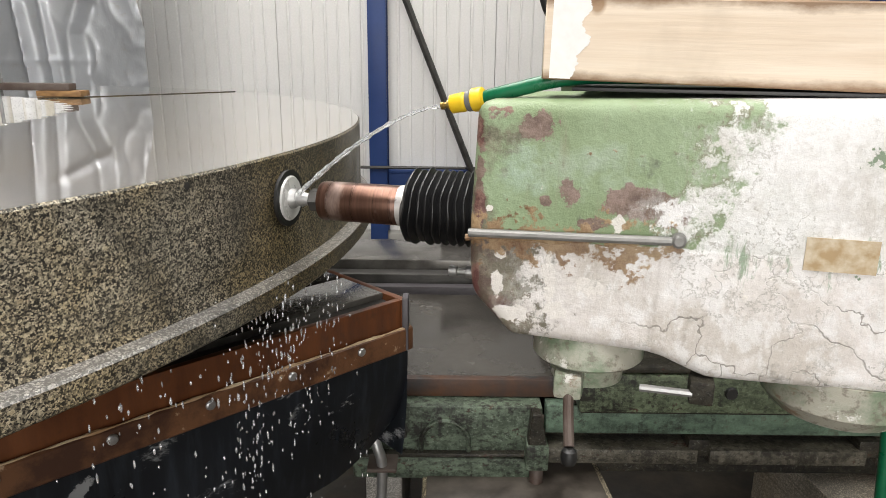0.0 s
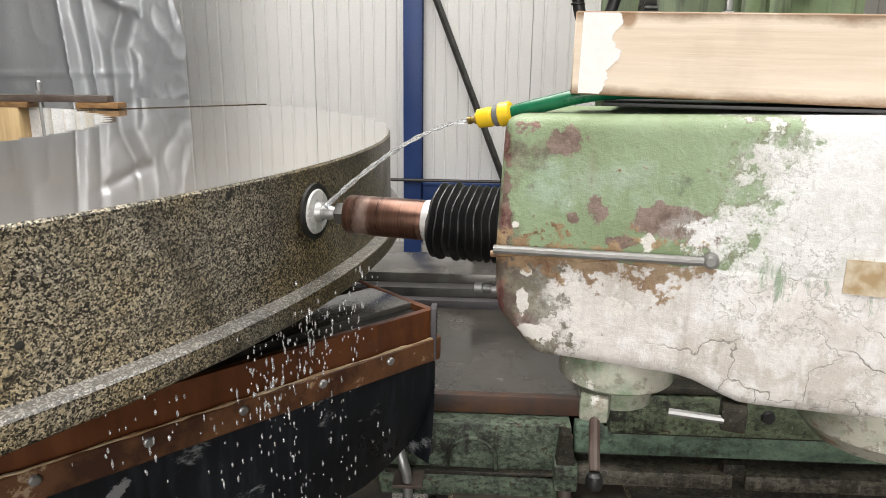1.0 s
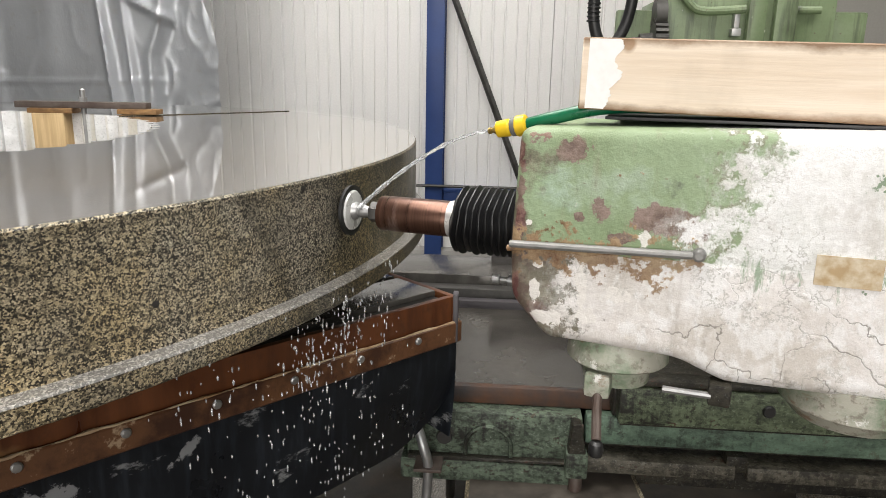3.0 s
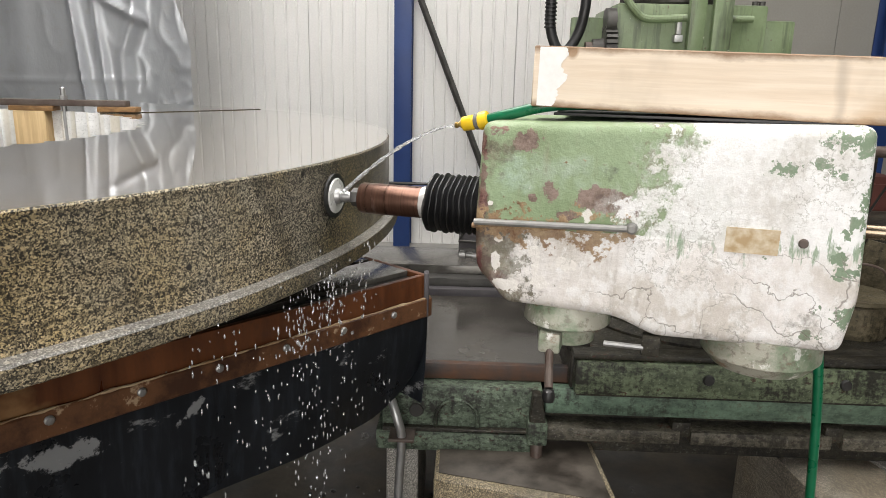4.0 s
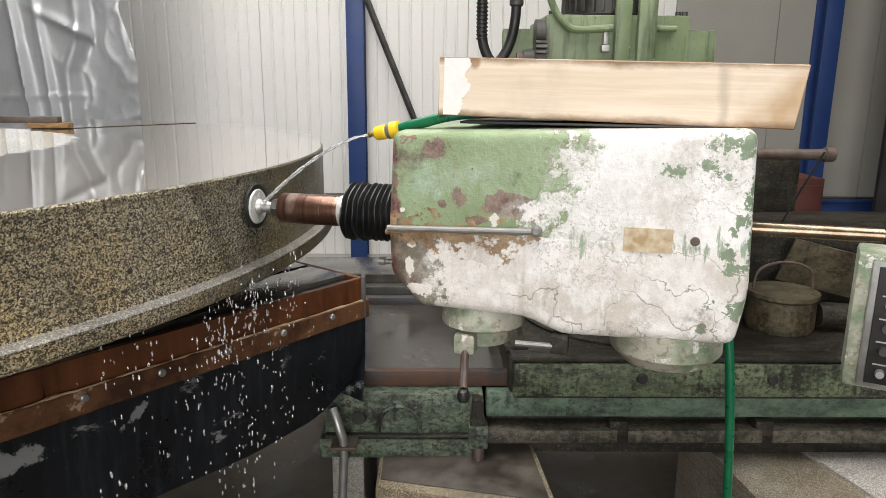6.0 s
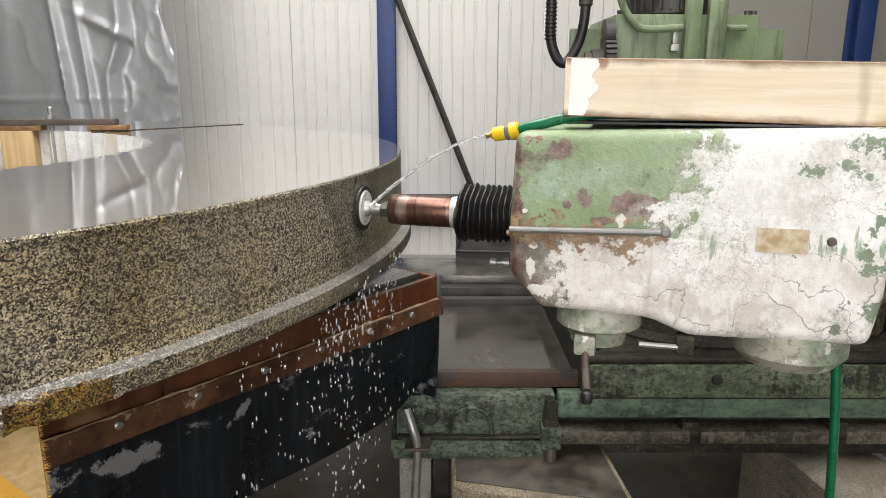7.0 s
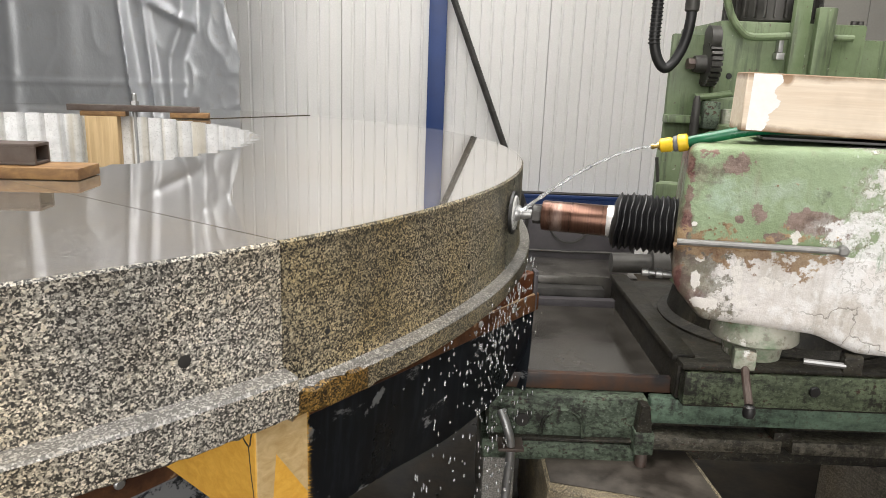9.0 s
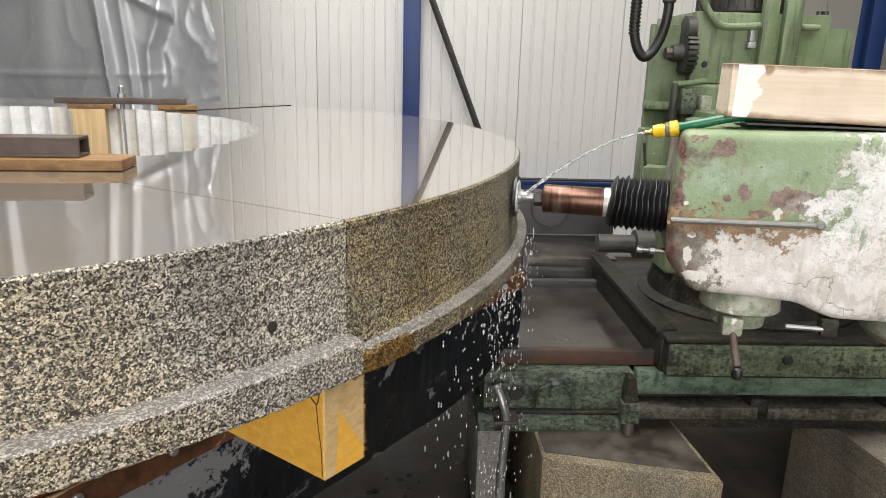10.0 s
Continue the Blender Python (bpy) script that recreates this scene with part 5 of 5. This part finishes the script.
    part("conduit_gland", turned([(1.96, 0.022), (1.965, 0.026), (2.0, 0.026), (2.005, 0.022)], "z", (0.43, 2.36, 0), 14), STEEL_DARK, co)
    part("crank", tube([(0.47, 2.335, 1.655), (0.53, 2.33, 1.66), (0.60, 2.33, 1.672)], 0.012, 10, 4), COLUMN_PAINT, co)
    part("valve_block", box(0.50, 0.56, 2.30, 2.36, 1.54, 1.64, 0.008), BED_PAINT, co)
    part("valve_stem", turned([(1.50, 0.016), (1.54, 0.018), (1.64, 0.014), (1.66, 0.008)], "z", (0.475, 2.32, 0), 12), STEEL_DARK, co)
    part("valve", box(0.575, 0.62, 2.29, 2.345, 1.555, 1.615, 0.01), SWIVEL_PAINT, co)
    part("fitting", merged(box(0.752, 0.782, 2.335, 2.368, 1.80, 1.825, 0.003), box(0.758, 0.776, 2.34, 2.366, 1.826, 1.872, 0.003)), STEEL, co, "small steel fitting")
    part("pinion", turned([(0.502, 0.050), (0.538, 0.050), (0.540, 0.03)], "x", (0, 2.36, 1.865), 20), STEEL_DARK, co)
    part("oil_hole", turned([(-0.002, 0.010), (0.004, 0.012)], "y", (0.60, 2.367, 1.735), 14), BLACK, co)
    part("feed_shaft", turned([(0.16, 0.035), (0.30, 0.035), (0.302, 0.055), (0.37, 0.055)], "x", (0, 2.1, 1.06), 20), STEEL_DARK, co)
    part("rear_pipe", turned([(1.2, 0.020), (1.565, 0.020), (1.567, 0.027), (1.60, 0.027)], "x", (0, 2.2, 1.435), 14), STEEL_RUSTY, co)
    part("cross_arm", box(0.55, 1.15, 2.0, 2.37, 1.22, 1.56, 0.02), COLUMN_PAINT, co)
    return co


column()


def right_side():
    pot = thing("pump_pot", "grimy round coolant pump pot on the saddle", "pump")
    part("pot", turned([(0.731, 0.125), (0.75, 0.13), (0.86, 0.13), (0.868, 0.138), (0.885, 0.138), (0.89, 0.05)], "z", (1.525, 2.3, 0), 32), POT_PAINT, pot)
    part("bail", tube([(1.405, 2.3, 0.89), (1.425, 2.3, 0.97), (1.525, 2.3, 1.00), (1.625, 2.3, 0.97), (1.645, 2.3, 0.89)], 0.006, 8, 5), STEEL_RUSTY, pot)
    part("spout", turned([(0, 0.05), (0.12, 0.045), (0.13, 0.03), (0.16, 0.03)], "x", (1.645, 2.25, 0.80), 16), BED_DARK, pot)
    # dark mass added for the machine parts in shade behind the saddle
    bk = thing("rear_shaded_mass", "dark oily mass added for the shaded machine parts behind the saddle", "machine casing")
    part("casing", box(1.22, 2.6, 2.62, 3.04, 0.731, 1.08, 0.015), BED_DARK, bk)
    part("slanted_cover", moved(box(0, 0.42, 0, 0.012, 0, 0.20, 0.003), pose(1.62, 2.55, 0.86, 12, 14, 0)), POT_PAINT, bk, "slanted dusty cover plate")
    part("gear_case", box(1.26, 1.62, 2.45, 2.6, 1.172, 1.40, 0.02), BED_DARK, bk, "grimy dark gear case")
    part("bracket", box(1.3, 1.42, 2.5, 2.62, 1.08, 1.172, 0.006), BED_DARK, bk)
    part("wire", tube([(1.40, 1.9, 1.47), (1.36, 1.95, 1.33), (1.33, 2.0, 1.20)], 0.004, 6, 4), BLACK, bk)
    rb = thing("red_cabinet", "dark red painted steel cabinet behind the head", "cabinet")
    part("body", box(1.76, 2.09, 3.1, 3.4, FLOOR, 1.235, 0.01), RED_PAINT, rb)
    part("door", box(1.78, 2.07, 3.085, 3.0995, 0.0, 1.20, 0.004), RED_PAINT, rb)
    pn = thing("control_pendant", "green control pendant with a black button panel", "control panel", m=pose(1.115, 1.19, -0.028, 0, 0, -30))
    part("housing", box(0.0, 0.26, 0, 0.16, 1.00, 1.325, 0.012), SWIVEL_PAINT, pn)
    part("rim", box(0.03, 0.25, -0.012, -0.001, 1.01, 1.315, 0.006), STEEL, pn, "bare metal rim")
    face = part("panel", box(0.045, 0.24, -0.016, -0.0125, 1.022, 1.303, 0.003), BLACK, pn, "black button panel")
    rnd = random.Random(3)
    for j in range(5):
        z = 1.05 + j * 0.055
        for i in range(3):
            part("button", turned([(-0.03, 0.009), (-0.017, 0.011)], "y", (0.075 + i * 0.06, 0, z), 12), [STEEL, STEEL_DARK, STEEL_DARK][(i + j) % 3], face)
            part("caption_bar", box(0.058 + i * 0.06, 0.095 + i * 0.06, -0.0175, -0.0162, z + 0.019, z + 0.0225, 0), STEEL, face)
    part("arm", tube([(0.13, 0.08, 1.32), (0.13, 0.08, 2.6), (0.2, 0.9, 2.9), (-0.1, 1.5, 2.6)], 0.025, 10, 5), STEEL_DARK, pn)
    cu = thing("dark_curtain", "dark grey protective curtain hanging by the wall", "curtain")
    bm = bmesh.new()
    rows = []
    for j in range(2):
        rows.append([bm.verts.new((4.13 + 0.03 * i, 5.9 + 0.05 * math.sin(i * 0.9), FLOOR + 0.05 + 3.2 * j)) for i in range(60)])
    for i in range(59):
        bm.faces.new((rows[0][i], rows[0][i + 1], rows[1][i + 1], rows[1][i]))
    bmesh.ops.solidify(bm, geom=bm.faces[:], thickness=0.004)
    part("sheet", bm, GUARD_GREY, cu)
    part("rod", tube([(4.0, 5.9, FLOOR + 3.27), (6.3, 5.9, FLOOR + 3.27)], 0.02, 8, 1), STEEL_DARK, cu)
    part("leg", tube([(5.95, 5.9, FLOOR), (5.95, 5.9, FLOOR + 3.27)], 0.02, 8, 1), STEEL_DARK, cu)


right_side()


SLAB = granite("granite_slab_pale", False, 1.25, 0.15, (1.0, 0.98, 0.95), (0.85, 0.82, 0.78))


MUD = simple("brown_mud", (0.030, 0.024, 0.019), (0.115, 0.098, 0.080), 9, (0.35, 0.7), 0, 0.5, 60)


TAN_STONE = granite("granite_tan", False, 0.95, 0.7, (1.0, 0.90, 0.70), (0.94, 0.84, 0.66))
SLAB_BROWN = granite("granite_muddy", False, 1.15, 0.25, (1.0, 0.92, 0.80), (0.85, 0.78, 0.66))


def slab_mesh(plan, z0, z1, bevel):
    """A slab with the given corners in x and y."""
    bm = bmesh.new()
    low = [bm.verts.new((x, y, z0)) for x, y in plan]
    top = [bm.verts.new((x, y, z1)) for x, y in plan]
    bm.faces.new(low)
    bm.faces.new(top)
    n = len(plan)
    for k in range(n):
        bm.faces.new((low[k], low[(k + 1) % n], top[(k + 1) % n], top[k]))
    bmesh.ops.recalc_face_normals(bm, faces=bm.faces)
    return bevelled(bm, bevel)


def floor_things():
    pp = thing("drain_pipe", "grey bent steel pipe clipped to the bed", "pipe")
    part("tube", tube([(-0.20, 1.87, FLOOR), (-0.195, 1.87, 0.2), (-0.185, 1.87, 0.42), (-0.20, 1.87, 0.50), (-0.225, 1.90, 0.56)], 0.016, 12, 6), STEEL, pp)
    part("clip", box(-0.23, -0.14, 1.845, 1.935, 0.425, 0.437, 0.003), STEEL_RUSTY, pp)
    def block(x0, x1, y0, y1, z0, z1, rz, label, stone=GRANITE_DRY):
        b = thing("stone_block", label, "stone block", "granite blocks under the bed", m=pose((x0 + x1) / 2, (y0 + y1) / 2, z0, 0, 0, rz))
        w, d = (x1 - x0) / 2, (y1 - y0) / 2
        part("stone", box(-w, w, -d, d, 0, z1 - z0, 0.008), stone, b)
    # the block that carries the bed stands askew
    plan = [(-0.065, 1.745), (0.535, 1.60), (0.47, 2.6), (-0.065, 2.6)]
    b = thing("stone_block", "rough tan granite block carrying the machine bed, muddy on top", "stone block", "granite blocks under the bed")
    part("stone", slab_mesh(plan, FLOOR, 0.350, 0.008), TAN_STONE, b)
    part("mud", slab_mesh([(-0.050, 1.785), (0.513, 1.655), (0.455, 2.58), (-0.055, 2.58)], 0.3505, 0.354, 0.0015), MUD, b, "wet brown mud layer")
    b = thing("stone_slab", "brown-grey granite slab beneath the machine bed", "stone slab", "slabs on the floor")
    part("stone", slab_mesh([(1.165, 2.3), (1.30, 1.1), (1.80, 1.1), (1.465, 2.3)], FLOOR, 0.315, 0.006), SLAB_BROWN, b)
    b = thing("stone_slab", "pale grey granite slab beneath the machine bed", "stone slab", "slabs on the floor")
    part("stone", slab_mesh([(1.472, 2.3), (1.807, 1.1), (2.7, 1.1), (2.4, 2.3)], FLOOR, 0.322, 0.006), SLAB, b)
    block(2.80, 3.3, 1.9, 2.9, FLOOR, 0.328, 0, "granite block beneath the bed")
    block(-0.265, -0.14, 2.1, 2.7, FLOOR, 0.350, 0, "granite block beneath the end of the bed")


floor_things()


def debris():
    """Crumbs of stone and mud round the drain and in the tray."""
    rnd = random.Random(21)
    out = []
    for k in range(170):
        if k < 120:
            c = (rnd.uniform(-0.75, 0.05), rnd.uniform(1.55, 2.5), FLOOR)
            r = rnd.uniform(0.006, 0.022)
        else:
            c = (rnd.gauss(-0.02, 0.06), rnd.gauss(2.5, 0.2), 0.590)
            r = rnd.uniform(0.003, 0.009)
        b = bmesh.new()
        bmesh.ops.create_icosphere(b, subdivisions=1, radius=r)
        for v in b.verts:
            v.co *= 1 + 0.5 * noise.noise(v.co * 60 + Vector((k, 0, 0)))
            v.co.z = max(v.co.z * 0.55, -0.001)
        out.append(moved(b, Matrix.Translation(c)))
    ob = part("stone_crumbs", merged(*out), BED_DARK, None)
    tagged(ob, "dark wet crumbs of stone and mud on the floor", "debris", kind="stuff")


debris()

# ---- falling water ----
DROPS = []


def drops():
    rnd = random.Random(11)
    for k in range(120):
        lumps = []
        for j in range(rnd.randint(5, 10)):
            r = rnd.uniform(0.0008, 0.0023)
            s = bmesh.new()
            bmesh.ops.create_icosphere(s, subdivisions=1, radius=r)
            stretch = rnd.uniform(1.6, 4.5)
            for v in s.verts:
                v.co.z *= stretch
            off = Vector((rnd.gauss(0, 0.022), rnd.gauss(0, 0.022), rnd.uniform(-0.07, 0.07)))
            lumps.append(moved(s, Matrix.Translation(off)))
        ob = part("water_drops", merged(*lumps), WATER, None, smooth=60)
        tagged(ob, "falling drops of cooling water", "water", "falling drops", "stuff")
        a = radians(rnd.choice((rnd.uniform(-30, -9), rnd.gauss(-18, 4.0))))
        r = RIM + rnd.uniform(-0.015, 0.035)
        DROPS.append((ob, CX + r * math.cos(a), CY + r * math.sin(a), rnd.uniform(0, 0.5), rnd.uniform(-0.06, 0.08), a))


drops()


def motions():
    for ob in TURNING:
        walk(ob, [(t, pose(CX, CY, 0, 0, 0, TURN * t)) for t in range(11)])
    for ob, m in SPIN:
        walk(ob, [(k * 0.1, m @ pose(0, 0, 0, 77 * k, 0, 0)) for k in range(101)])
    fall = 0.5
    for ob, x, y, phase, out, a in DROPS:
        rows, t = [], -phase
        while t < 10.0:
            for u in (0.0, 0.1, 0.2, 0.3, 0.4, 0.4667):
                s = t + u
                if 0 <= s <= 10.0 and (not rows or round(s * 30) > round(rows[-1][0] * 30)):
                    z = 1.215 - 0.25 * u - 4.9 * u * u
                    rows.append((s, pose(x + out * u * math.cos(a), y + out * u * math.sin(a), max(z, FLOOR + 0.06))))
            t += fall
        rows[0] = (0.0, rows[0][1])
        if rows[-1][0] < 9.99:
            rows.append((10.0, rows[-1][1]))
        walk(ob, rows)


motions()
